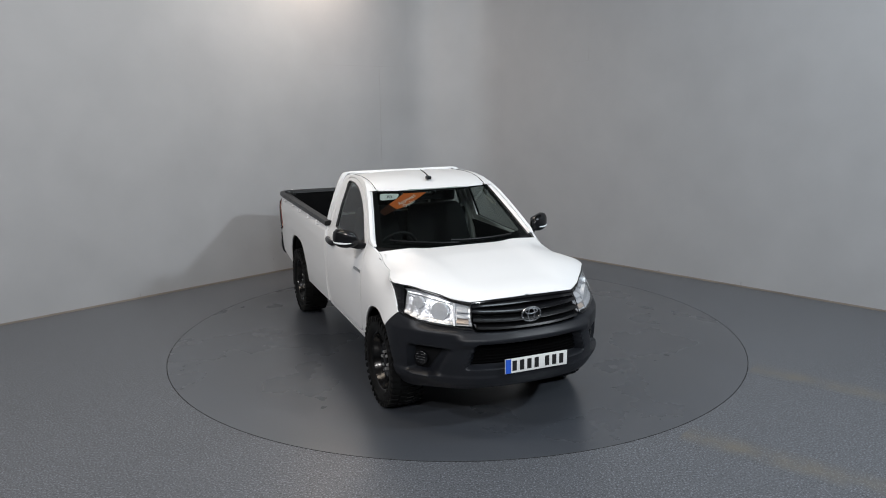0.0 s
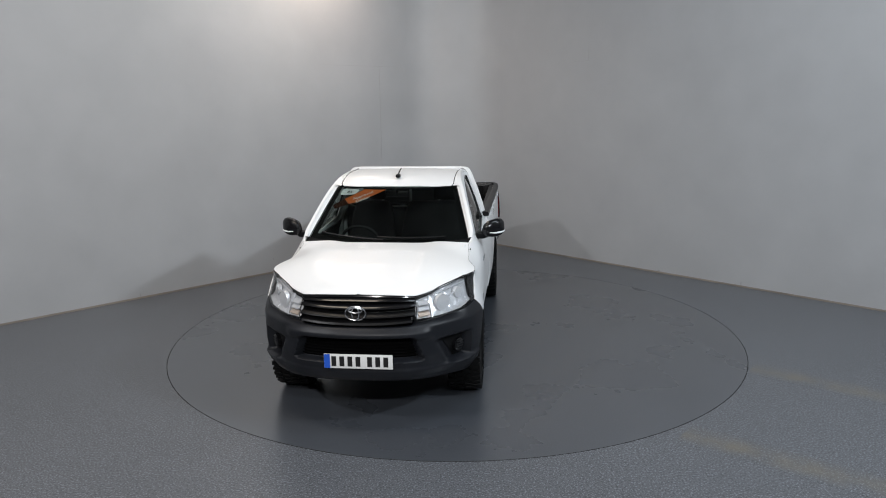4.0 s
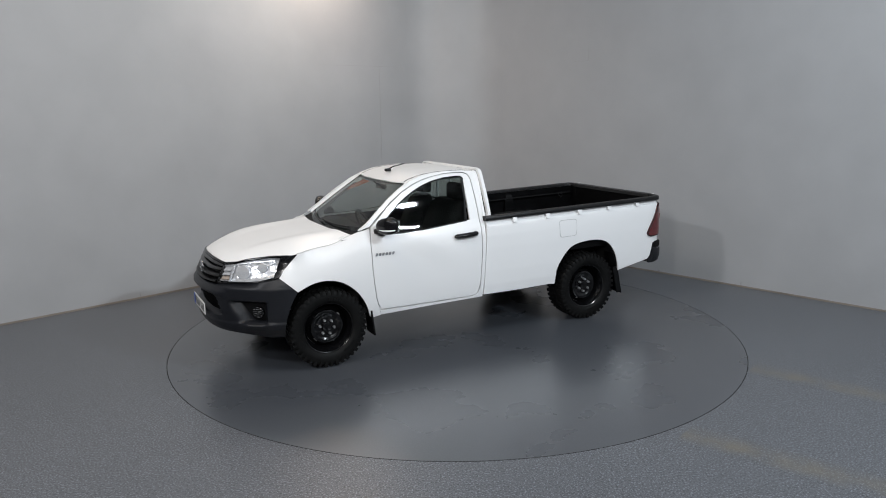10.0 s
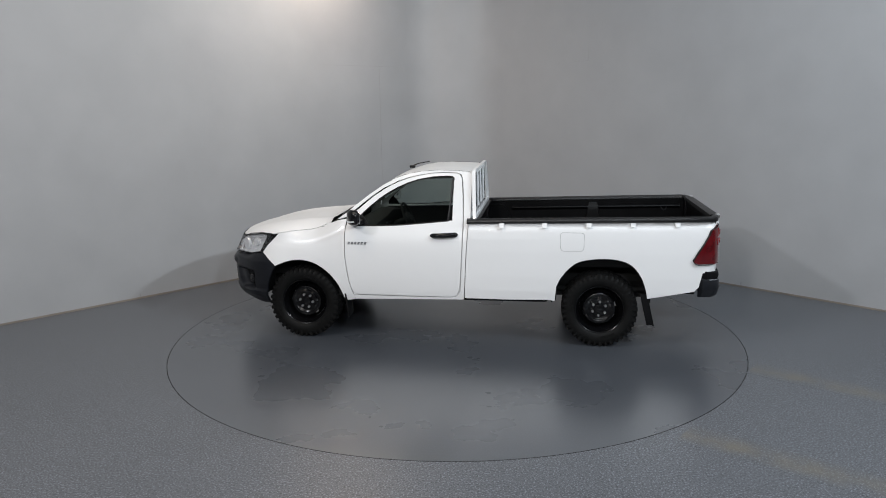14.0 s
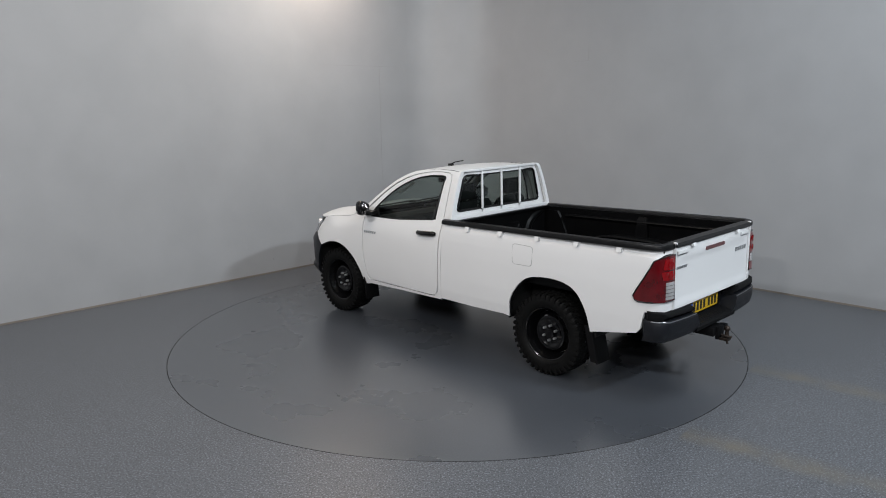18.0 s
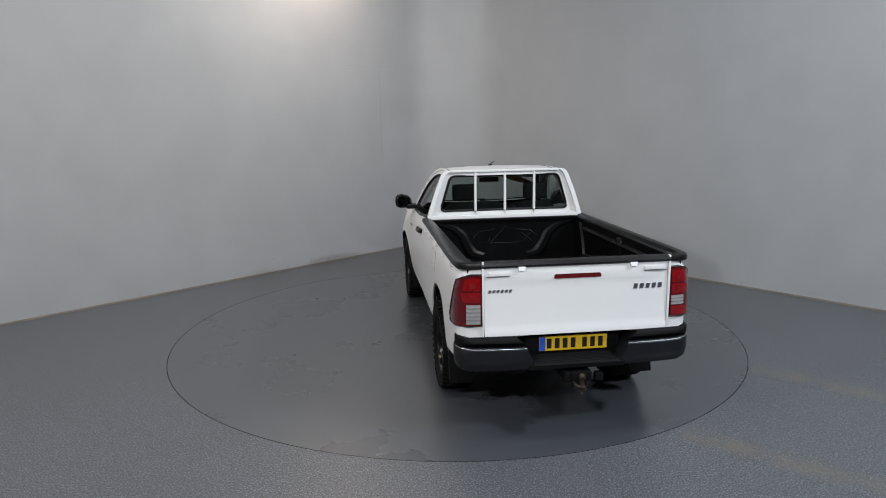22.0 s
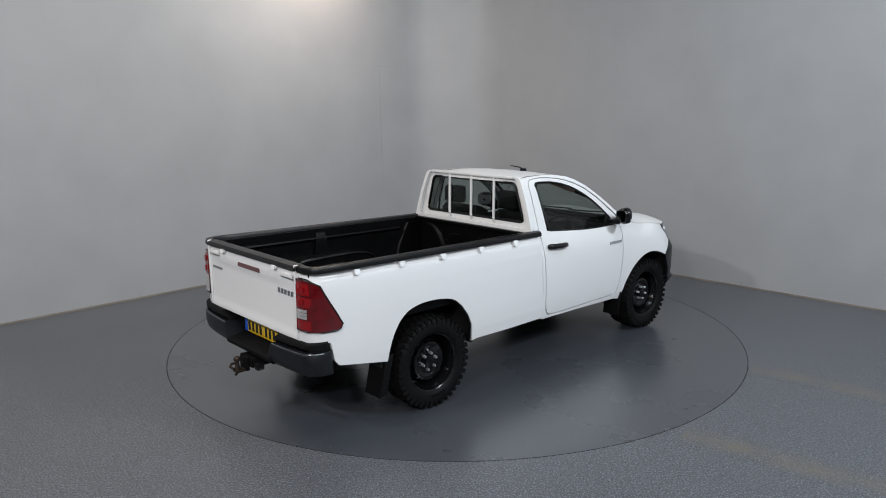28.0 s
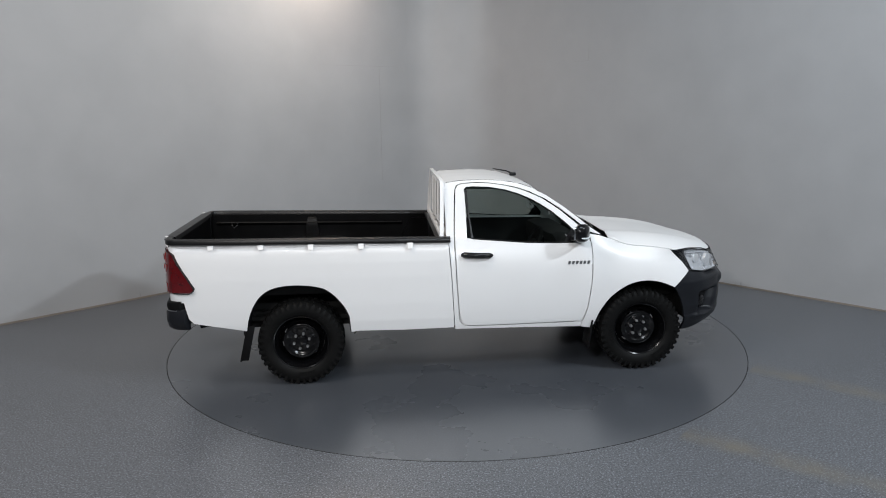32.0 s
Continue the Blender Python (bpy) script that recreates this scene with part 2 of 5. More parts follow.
def lerp_table(table):
    xs, ys = [p[0] for p in table], [p[1] for p in table]
    return lambda x: float(np.interp(x, xs, ys))


def smooth(a, b, x):
    t = min(1, max(0, (x - a) / (b - a)))
    return t * t * (3 - 2 * t)


def rounded(points, r=0.02, n=4):
    """The polygon with its corners rounded."""
    out = []
    k = len(points)
    for i in range(k):
        p0, p, p1 = (Vector(points[(i + d) % k]) for d in (-1, 0, 1))
        a, b = p0 - p, p1 - p
        ra = min(r, a.length * 0.45, b.length * 0.45)
        pa, pb = p + a.normalized() * ra, p + b.normalized() * ra
        for t in range(n + 1):
            t /= n
            out.append(tuple((1 - t) ** 2 * pa + 2 * t * (1 - t) * p + t * t * pb))
    return out


def curved(points, n=4):
    """A finer line through the points, without kinks."""
    out = []
    k = len(points)
    for i in range(k - 1):
        p0, p1, p2, p3 = (Vector(points[min(k - 1, max(0, i + d))]) for d in (-1, 0, 1, 2))
        for j in range(n):
            t = j / n
            out.append(tuple(0.5 * ((2 * p1) + (p2 - p0) * t + (2 * p0 - 5 * p1 + 4 * p2 - p3) * t * t + (3 * p1 - p0 - 3 * p2 + p3) * t ** 3)))
    return out + [tuple(points[-1])]


def mirror_y(bm):
    for v in bm.verts:
        v.co.y = -v.co.y
    bmesh.ops.reverse_faces(bm, faces=bm.faces)
    return bm


class Plan:
    """A smooth curve in plan through (x, y) points, by its length s; y >= 0 half, mirrored for negative s."""

    def __init__(self, pts):
        fine = []
        n = len(pts)
        for i in range(n - 1):
            p0, p1, p2, p3 = (Vector(pts[min(n - 1, max(0, i + k))]) for k in (-1, 0, 1, 2))
            for k in range(12):
                t = k / 12
                fine.append(0.5 * ((2 * p1) + (p2 - p0) * t + (2 * p0 - 5 * p1 + 4 * p2 - p3) * t * t + (3 * p1 - p0 - 3 * p2 + p3) * t ** 3))
        fine.append(Vector(pts[-1]))
        self.p = np.array([tuple(v) for v in fine])
        self.s = np.concatenate([[0], np.cumsum(np.hypot(*np.diff(self.p, axis=0).T))])
        d = np.gradient(self.p, self.s, axis=0)
        d /= np.hypot(d[:, 0], d[:, 1])[:, None]
        self.n = np.c_[d[:, 1], -d[:, 0]]
        if self.n[len(self.n) // 2, 1] < 0:
            self.n = -self.n

    def at(self, s, d=0.0):
        a = abs(s)
        x, y = (float(np.interp(a, self.s, self.p[:, k])) for k in (0, 1))
        nx, ny = (float(np.interp(a, self.s, self.n[:, k])) for k in (0, 1))
        sg = 1 if s >= 0 else -1
        return x + nx * d, sg * (y + ny * d)

    def by_y(self, y):
        return float(np.interp(y, self.p[:, 1], self.s))

    def by_x(self, x):
        o = np.argsort(self.p[:, 0])
        return float(np.interp(x, self.p[o, 0], self.s[o]))


# ================= the room =================
CORNER_Y, CUT, SIDE, HIGH, THICK = 5.555, 0.74, 14.0, 6.3, 0.2
D45 = math.sqrt(0.5)


def room():
    left_in, right_in = (-CUT * D45, CORNER_Y - CUT * D45), (CUT * D45, CORNER_Y - CUT * D45)
    far_l, far_r = (-SIDE * D45, CORNER_Y - SIDE * D45), (SIDE * D45, CORNER_Y - SIDE * D45)
    back = (0.0, CORNER_Y - 2 * SIDE * D45)

    def wall(name, a, b, label, mat=WALL):
        a, b = Vector(a), Vector(b)
        d = (b - a).normalized()
        o = Vector((d.y, -d.x)) * THICK
        mid = Vector((0, CORNER_Y - SIDE * D45))
        if (a + o - mid).length < (a - mid).length:
            o = -o
        tagged(part(name, prism([a, b, b + o, a + o], -0.2, HIGH), mat), label, "wall", kind="structure")

    wall("wall_north_west", left_in, far_l, "plain pale grey painted wall of the photo studio")
    wall("wall_north_east", right_in, far_r, "plain pale grey painted wall of the photo studio")
    wall("wall_south_west", far_l, back, "plain dark painted wall behind the camera", BACKWALL)
    wall("wall_south_east", back, far_r, "plain dark painted wall behind the camera", BACKWALL)
    # the blunted corner, with eased edges
    q = []
    for a, c, b in ((Vector(left_in) + Vector((-0.25, -0.25)), Vector(left_in), Vector(left_in) + Vector((0.3, 0))),
                    (Vector(right_in) + Vector((-0.3, 0)), Vector(right_in), Vector(right_in) + Vector((0.25, -0.25)))):
        for k in range(9):
            t = k / 8
            q.append((1 - t) ** 2 * a + 2 * t * (1 - t) * c + t * t * b)
    q = [p + Vector((0, -0.002)) for p in q]
    outer = [Vector((0.9, 5.6)), Vector((-0.9, 5.6))]
    tagged(part("wall_corner", prism(q + outer, -0.2, HIGH), WALL, sharp=60), "blunted pale grey corner between two studio walls", "wall", kind="structure")
    tagged(part("ceiling", prism([(0, 6), (-10.5, -4.35), (0, -14.8), (10.5, -4.35)], HIGH, HIGH + 0.2), CEILING), "plain dark grey ceiling above the studio", "ceiling", kind="structure")
    # floor with the round opening of the turntable
    bm = bmesh.new()
    n = 160
    ring = [(math.cos(2 * math.pi * k / n), math.sin(2 * math.pi * k / n)) for k in range(n)]
    rows = [[bm.verts.new((x * r, y * r, z)) for x, y in ring] for r, z in ((2.972, -0.12), (2.972, 0.0), (3.6, 0), (6, 0), (15.5, 0))]
    for a, b in zip(rows, rows[1:]):
        for k in range(n):
            bm.faces.new((a[k], a[(k + 1) % n], b[(k + 1) % n], b[k]))
    tagged(part("floor", bm, FLOOR), "grey flecked resin floor of the studio", "floor", kind="structure")
    tagged(part("turntable_pit", lathe_z([(3.1, -0.3), (3.1, -0.13), (0.0001, -0.13), (0.0001, -0.3)]), PIT), "dark pit under the turntable", "pit", kind="structure")
    # bead of sealant along the foot of the walls
    for name, a, b in (("baseboard", left_in, far_l), ("baseboard", right_in, far_r)):
        a, b = Vector(a), Vector(b)
        d = (b - a).normalized()
        inn = Vector((0, -3)) - a
        o = Vector((d.y, -d.x))
        o = o if o.dot(inn) > 0 else -o
        tagged(part(name, prism([a, b, b + o * 0.012, a + o * 0.012], 0.0, 0.02), SEALANT), "thin brownish bead of sealant along the wall foot", "trim", kind="structure")
    # board joints that show through the paint
    nw, ne = Vector((-D45, -D45)), Vector((D45, -D45))
    for start, d, out, spans in ((Vector(left_in), nw, Vector((D45, -D45)), (("h", 0.55, 2.1, 3.03), ("v", 0.93, 1.2, 3.03))),
                                 (Vector(right_in), ne, Vector((-D45, -D45)), (("h", 1.86, 2.12, 3.03), ("v", 2.12, 3.03, 3.25)))):
        for kind, p, q1, z in spans:
            if kind == "h":
                a, b = start + d * p, start + d * q1
                bm = prism([a, b, b + out * 0.0025, a + out * 0.0025], z - 0.002, z + 0.002)
            else:
                a, b = start + d * (p - 0.002), start + d * (p + 0.002)
                bm = prism([a, b, b + out * 0.0025, a + out * 0.0025], q1, z)
            tagged(part("wall_joint", bm, JOINT), "hairline board joint in the painted wall", "joint", kind="structure")
    # small scuffs and nicks above the wall foot
    for start, d, out, marks in ((Vector(left_in), nw, Vector((D45, -D45)), ((2.40, 0.055, 0.012, 0.05), (2.05, 0.045, 0.06, 0.014), (5.05, 0.0, 0.008, 0.07), (3.05, 0.20, 0.02, 0.010))),
                                 (Vector(right_in), ne, Vector((-D45, -D45)), ((4.62, 0.0, 0.008, 0.075), (3.4, 0.03, 0.05, 0.010)))):
        for along, z, w, h in marks:
            outline = rounded([(along, z), (along + w, z + h * 0.15), (along + w * 0.8, z + h), (along + w * 0.1, z + h * 0.8)], min(w, h) * 0.3, 3)
            bm = sheet(outline, lambda u, v, dd: (start + d * u + out * (0.002 + dd)).to_3d() + Vector((0, 0, v)), 0.5, 0.002)
            tagged(part("wall_scuff", bm, SCUFF), "small dark scuff on the painted wall", "scuff", kind="structure")
    # worn tan floor lines
    for a, b in (((2.76, -1.20), (4.8, -2.95)), ((1.72, -2.53), (3.5, -3.98))):
        d = Vector(b) - Vector(a)
        line = part("floor_line", box((0, -0.18, 0.0), (d.length, 0.18, 0.0007)), WORN)
        line.matrix_world = pose(a[0], a[1], 0.0, 0, 0, math.degrees(math.atan2(d.y, d.x)))
        tagged(line, "worn tan remains of a floor line", "floor marking", kind="structure")


def lathe_z(profile, seg=160):
    bm = lathe(profile, seg)
    for v in bm.verts:
        v.co = Vector((v.co.x, -v.co.z, v.co.y))
    return bm


room()

# ================= the turntable =================
turntable = part("turntable", lathe_z([(0.0005, 0.0), (1.5, 0.0), (2.9, 0.0), (2.9640, 0.0), (2.9640, -0.1), (0.0005, -0.1)]), DISC)
# black ring standing in for the shade of the gap round the disc
part("gap_ring", lathe_z([(2.9640, 0.0006), (2.9705, 0.0006), (2.9705, -0.05), (2.9640, -0.05)]), PIT, turntable, "black ring drawn for the shaded edge gap")
tagged(turntable, "large round grey painted turntable flush with the floor", "turntable")

# ================= the pickup truck =================
# its space: x forward, y to its left, z up; the turntable's axis at x = 0
truck = new("pickup_truck")
tagged(truck, "white single-cab pickup truck with grey plastic bumpers, on the turntable", "pickup truck")

NOSE = Plan([(2.570, 0), (2.560, 0.206), (2.512, 0.422), (2.425, 0.576), (2.31, 0.698), (2.17, 0.811), (2.02, 0.880), (1.87, 0.909), (1.70, 0.914)])
TAIL = Plan([(-2.635, 0.0), (-2.635, 0.40), (-2.634, 0.70), (-2.628, 0.775), (-2.602, 0.835), (-2.545, 0.868), (-2.44, 0.877), (-2.2, 0.878), (-1.2, 0.876), (-0.1, 0.872)])
nose_off = lerp_table([(0.30, -0.11), (0.36, -0.062), (0.42, -0.030), (0.50, -0.010), (0.58, 0.0), (0.70, 0.0), (0.80, 0.0), (0.85, -0.018), (0.90, -0.042), (0.95, -0.064), (1.0, -0.090), (1.04, -0.122), (1.10, -0.122)])
cab_side = lerp_table([(0.36, 0.815), (0.42, 0.835), (0.5, 0.852), (0.65, 0.866), (0.80, 0.872), (0.93, 0.872), (1.02, 0.866), (1.10, 0.852), (1.18, 0.825), (1.25, 0.793), (1.32, 0.772),
                       (1.42, 0.738), (1.52, 0.701), (1.62, 0.662), (1.70, 0.622), (1.76, 0.58)])
bed_off = lerp_table([(0.45, -0.022), (0.55, -0.008), (0.7, 0.0), (0.95, 0.002), (1.08, -0.003), (1.15, -0.012), (1.186, -0.020), (1.202, -0.041), (1.36, -0.044)])

wing_top = lerp_table([(1.20, 1.240), (1.26, 1.220), (1.345, 1.187), (1.42, 1.156), (1.50, 1.139), (1.60, 1.130), (1.70, 1.123), (1.855, 1.104)])
FRONT_ARCH = curved([(1.14, 0.43), (1.175, 0.53), (1.222, 0.615), (1.28, 0.69), (1.35, 0.75), (1.42, 0.795), (1.50, 0.825), (1.60, 0.838), (1.70, 0.828), (1.78, 0.805), (1.863, 0.770)])
REAR_ARCH = curved([(-1.080, 0.60), (-1.115, 0.68), (-1.165, 0.750), (-1.21, 0.80), (-1.27, 0.848), (-1.34, 0.876), (-1.435, 0.893), (-1.53, 0.900), (-1.62, 0.898), (-1.70, 0.886), (-1.78, 0.858), (-1.849, 0.805), (-1.90, 0.735), (-1.936, 0.662), (-1.962, 0.58)])


def on_nose(s, z, d=0.0):
    w = smooth(1.28, 0.95, abs(s))
    x, y = NOSE.at(s, nose_off(z) * (0.55 + 0.45 * w if z > 0.7 else 1.0) + d)
    return Vector((x, y, z))


def on_tail(s, z, d=0.0):
    w = smooth(0.5, 1.0, abs(s))
    rise = max(0.0, -0.2 - TAIL.at(s)[0]) * 0.0205 * smooth(1.05, 1.17, z)
    x, y = TAIL.at(s, bed_off(z - rise) * w + d)
    return Vector((x, y, z))


def on_side(x, z, d=0.0):
    """The left side of cab and front wing; the wing draws in towards the lamp and swells over the wheel."""
    y = cab_side(z)
    y += 0.024 * math.exp(-((x - 1.60) / 0.36) ** 2) * smooth(1.05, 0.82, z) * smooth(0.40, 0.65, z)
    if x > 1.6:
        y += (on_nose(NOSE.by_x(min(x, 2.1)), z).y - y) * smooth(1.6, 1.86, x)
    if 1.12 < x < 1.86:
        top = wing_top(x)
        y -= 0.075 * smooth(top - 0.17, top + 0.03, z) ** 2 * smooth(1.12, 1.36, x) * smooth(1.85, 1.58, x)
    return Vector((x, y + d, z))


hood_ridge = lerp_table([(1.10, 1.260), (1.3, 1.243), (1.6, 1.226), (1.92, 1.183), (2.1, 1.150), (2.25, 1.115), (2.36, 1.080), (2.41, 1.060), (2.45, 1.045), (2.53, 1.02)])
lamp_top = lerp_table([(0.0, 1.044), (0.25, 1.039), (0.46, 1.022), (0.62, 1.036), (0.80, 1.062), (0.95, 1.085), (1.1, 1.100), (1.4, 1.104)])


def hood_edge_line():
    """Half outline of the bonnet, from the windscreen to the middle of its front lip, with its height."""
    pts = []
    for x in (1.275, 1.31, 1.345, 1.38, 1.42, 1.46, 1.50, 1.55, 1.62, 1.70, 1.78, 1.85):
        z = wing_top(x) + 0.004
        pts.append((x, on_side(x, z).y - 0.007, z))
    s1 = NOSE.by_x(1.875)
    for k in range(31):
        s = s1 * (1 - k / 30)
        z = lamp_top(s) + 0.002
        v = on_nose(s, z, -0.005)
        pts.append((v.x, v.y, z))
    return pts


HOOD_EDGE = hood_edge_line()
hood_half = lerp_table([(x, y) for x, y, z in HOOD_EDGE])
hood_rim = lerp_table([(x, z) for x, y, z in HOOD_EDGE])


def on_hood(x, y, d=0.0):
    half, rim, mid = max(0.001, hood_half(x)), hood_rim(x), hood_ridge(x)
    t = min(1.0, abs(y) / half)
    rim = min(rim, mid)
    z = rim + (mid + 0.006 - rim) * (1 - t ** 3.5)
    z -= 0.022 * math.exp(-(abs(y) / (0.40 + 0.06 * (1.9 - x))) ** 10) * smooth(2.42, 2.1, x)
    return Vector((x, y, z + d))


roof_mid = lerp_table([(-0.235, 1.715), (-0.21, 1.738), (-0.17, 1.752), (-0.05, 1.762), (0.15, 1.764), (0.32, 1.755), (0.45, 1.735), (0.54, 1.709), (0.62, 1.677), (0.70, 1.634)])


def on_roof(x, y, d=0.0):
    z = roof_mid(x) - 0.05 * y * y - 0.9 * max(0, abs(y) - 0.50) ** 2
    z += 0.0015 * math.cos(y * 2 * math.pi / 0.27) * smooth(0.5, 0.42, abs(y)) * smooth(0.5, 0.3, x)
    return Vector((x, y, z + d))


def both_sides(name, make, mat, parent=truck, label="", sharp=38):
    a = part(name, make(), mat, parent, label, sharp)
    b = part(name, mirror_y(make()), mat, parent, label, sharp)
    return a, b


def cab():
    # front wings
    wing = [(1.830, 1.104), (1.70, 1.121), (1.60, 1.128), (1.50, 1.137), (1.42, 1.154), (1.345, 1.185), (1.26, 1.218), (1.20, 1.240), (1.15, 1.252), (1.095, 1.262),
            (1.106, 1.18), (1.114, 1.085), (1.112, 0.873), (1.098, 0.74), (1.080, 0.605), (1.048, 0.49), (1.03, 0.455), (1.02, 0.41), (1.118, 0.392),
            *FRONT_ARCH, (1.94, 0.842), (2.010, 0.905), (1.950, 0.985), (1.888, 1.045)]
    both_sides("front_wing", lambda: sheet(wing, on_side, 0.055, 0.02), PAINT)
    # dark lining behind the panel gaps
    lower = [(1.80, 1.06), (1.5, 1.11), (1.35, 1.21), (1.05, 1.19), (-0.125, 1.19), (-0.115, 0.44), (1.0, 0.44), (1.12, 0.46), (1.22, 0.68), (1.36, 0.81), (1.6, 0.88), (1.8, 0.85)]
    both_sides("panel_lining", lambda: sheet(lower, lambda u, v, d: on_side(u, v, d - 0.026), 0.08, 0.01), PAINT)
    gap = [(-0.10, 1.24), (-0.23, 1.24), (-0.20, 0.46), (-0.10, 0.46)]
    both_sides("gap_lining", lambda: sheet(gap, lambda u, v, d: on_side(u, v, d - 0.034), 0.08, 0.01), PAINT)
    # doors
    belt = [(0.02, 1.250), (0.26, 1.228), (0.517, 1.205), (0.78, 1.196), (1.0, 1.196)]
    low = [(1.074, 1.278)] + [(1.097, 1.18), (1.104, 1.085), (1.102, 0.873), (1.088, 0.74), (1.070, 0.605), (1.050, 0.53), (1.025, 0.488), (0.98, 0.470),
          (0.5, 0.465), (0.05, 0.462), (-0.03, 0.468), (-0.066, 0.49), (-0.088, 0.54), (-0.100, 0.60), (-0.118, 0.9), (-0.128, 1.176), (-0.126, 1.30), (-0.02, 1.253)] + belt
    win_top = [(-0.025, 1.668), (-0.005, 1.688), (0.05, 1.692), (0.20, 1.684), (0.348, 1.658), (0.46, 1.624), (0.566, 1.578), (0.66, 1.526), (0.747, 1.470), (0.86, 1.378), (0.96, 1.285), (1.0, 1.24), (1.0, 1.196)]
    frame_out = [(1.074, 1.278), (1.0, 1.336), (0.92, 1.405), (0.824, 1.484), (0.70, 1.567), (0.564, 1.634), (0.45, 1.674), (0.347, 1.698), (0.2, 1.720), (0.085, 1.726), (-0.04, 1.720), (-0.085, 1.704), (-0.105, 1.67), (-0.118, 1.5), (-0.126, 1.30), (-0.02, 1.253)]
    sash = frame_out + win_top

    def door():
        bm = sheet(low, on_side, 0.06, 0.022)
        return sheet(sash, on_side, 0.05, 0.022, bm)

    doors = both_sides("door", door, PAINT, label="white door with a black handle")
    pane = rounded([(0.018, 1.246), (0.26, 1.224), (0.517, 1.20), (0.78, 1.19), (1.005, 1.19), (1.005, 1.245), (0.96, 1.292), (0.86, 1.385), (0.747, 1.477), (0.566, 1.585), (0.348, 1.665), (0.2, 1.69), (0.05, 1.698), (-0.03, 1.69), (-0.03, 1.66)], 0.01, 2)
    for ob, sg in zip(doors, (1, -1)):
        fix = (lambda b: b) if sg > 0 else mirror_y
        part("window_pane", fix(sheet(pane, lambda u, v, d: on_side(u, v, d - 0.012), 0.08, 0)), GLASS, ob, "tinted side window")
        # black seal round the glass
        strip = [(0.02, 1.250), (0.26, 1.228), (0.517, 1.205), (0.78, 1.196), (1.0, 1.196), (1.0, 1.24), (0.96, 1.285), (0.86, 1.378), (0.747, 1.470), (0.66, 1.526), (0.566, 1.578), (0.46, 1.624), (0.348, 1.658), (0.2, 1.684), (0.05, 1.692), (-0.005, 1.688), (-0.025, 1.668)]
        bm = bmesh.new()
        for k in range(len(strip)):
            a, b = strip[k], strip[(k + 1) % len(strip)]
            add_tube(bm, [on_side(*a, -0.004), on_side(*b, -0.004)], 0.008, 6)
        add_tube(bm, [on_side(-0.012, 1.66, -0.010), on_side(0.0, 1.45, -0.010), on_side(0.028, 1.25, -0.010)], 0.012, 6)
        part("window_seal", fix(bm), TRIM, ob)
        # handle: bar over a shallow cup
        bm = bmesh.new()
        pts = [(-0.075, 1.118), (-0.055, 1.119), (0.0, 1.117), (0.09, 1.112), (0.17, 1.109), (0.197, 1.108)]
        add_tube(bm, [on_side(x, z, o) for (x, z), o in zip(pts, (0.004, 0.018, 0.03, 0.032, 0.022, 0.006))], [0.016, 0.027, 0.026, 0.026, 0.025, 0.013], 12)
        part("door_handle", fix(bm), GLOSSY, ob, "black door handle")
        cup = rounded([(-0.03, 1.145), (0.12, 1.142), (0.12, 1.092), (-0.03, 1.09)], 0.024, 5)
        part("handle_cup", fix(sheet(cup, lambda u, v, d: on_side(u, v, d + 0.0025), 0.03, 0.004)), PAINT, ob)
        # name badge as plain slanted bars
        bm = bmesh.new()
        for k in range(6):
            x0 = 1.075 - k * 0.035 if sg > 0 else 0.90 + k * 0.035
            lean = 0.008 if sg < 0 else -0.008
            bar = [(x0, 1.007), (x0 - 0.021, 1.007), (x0 - 0.021 + lean, 1.034), (x0 + lean, 1.034)]
            sheet(bar, lambda u, v, d: on_side(u, v, d + 0.004), 0.05, 0.005, bm)
        part("name_badge", fix(bm), BADGE, ob, "small metal badge")
        # mirror: housing, lamp strip, glass, foot
        def ring(x, z0, z1, y0, y1, n=14):
            cz, cy, hz, hy = (z0 + z1) / 2, (y0 + y1) / 2, (z1 - z0) / 2, (y1 - y0) / 2
            out = []
            for k in range(n):
                t = 2 * math.pi * k / n
                c, s = math.cos(t), math.sin(t)
                out.append((x, cy + hy * math.copysign(abs(c) ** 0.6, c), cz + hz * math.copysign(abs(s) ** 0.6, s)))
            return out
        def section(y, hx, z0, z1, n=14):
            cx, cz, hz = 1.015 - (y - 0.87) * 0.40, (z0 + z1) / 2, (z1 - z0) / 2
            out = []
            for k in range(n):
                c, q = math.cos(2 * math.pi * k / n), math.sin(2 * math.pi * k / n)
                out.append((cx + hx * math.copysign(abs(c) ** 0.7, c), y, cz + hz * math.copysign(abs(q) ** 0.7, q)))
            return out
        shape = ((0.852, 0.022, 1.262, 1.290), (0.868, 0.046, 1.240, 1.336), (0.90, 0.060, 1.226, 1.366), (0.95, 0.066, 1.220, 1.382), (0.99, 0.064, 1.223, 1.390), (1.025, 0.055, 1.234, 1.384), (1.048, 0.036, 1.254, 1.362), (1.056, 0.016, 1.284, 1.330))
        housing = part("mirror_housing", fix(loft([section(*q) for q in shape])), GLOSSY, ob, "gloss black mirror housing", sharp=60)
        glass_rim = [(1.015 - (y - 0.87) * 0.40 - 0.0645, y, z) for y, z in rounded([(0.885, 1.245), (1.03, 1.252), (1.03, 1.366), (0.885, 1.352)], 0.025, 4)]
        bm = loft([[(x + 0.012, y, z) for x, y, z in glass_rim], glass_rim])
        part("mirror_glass", fix(bm), MIRROR, housing)
        bm = bmesh.new()
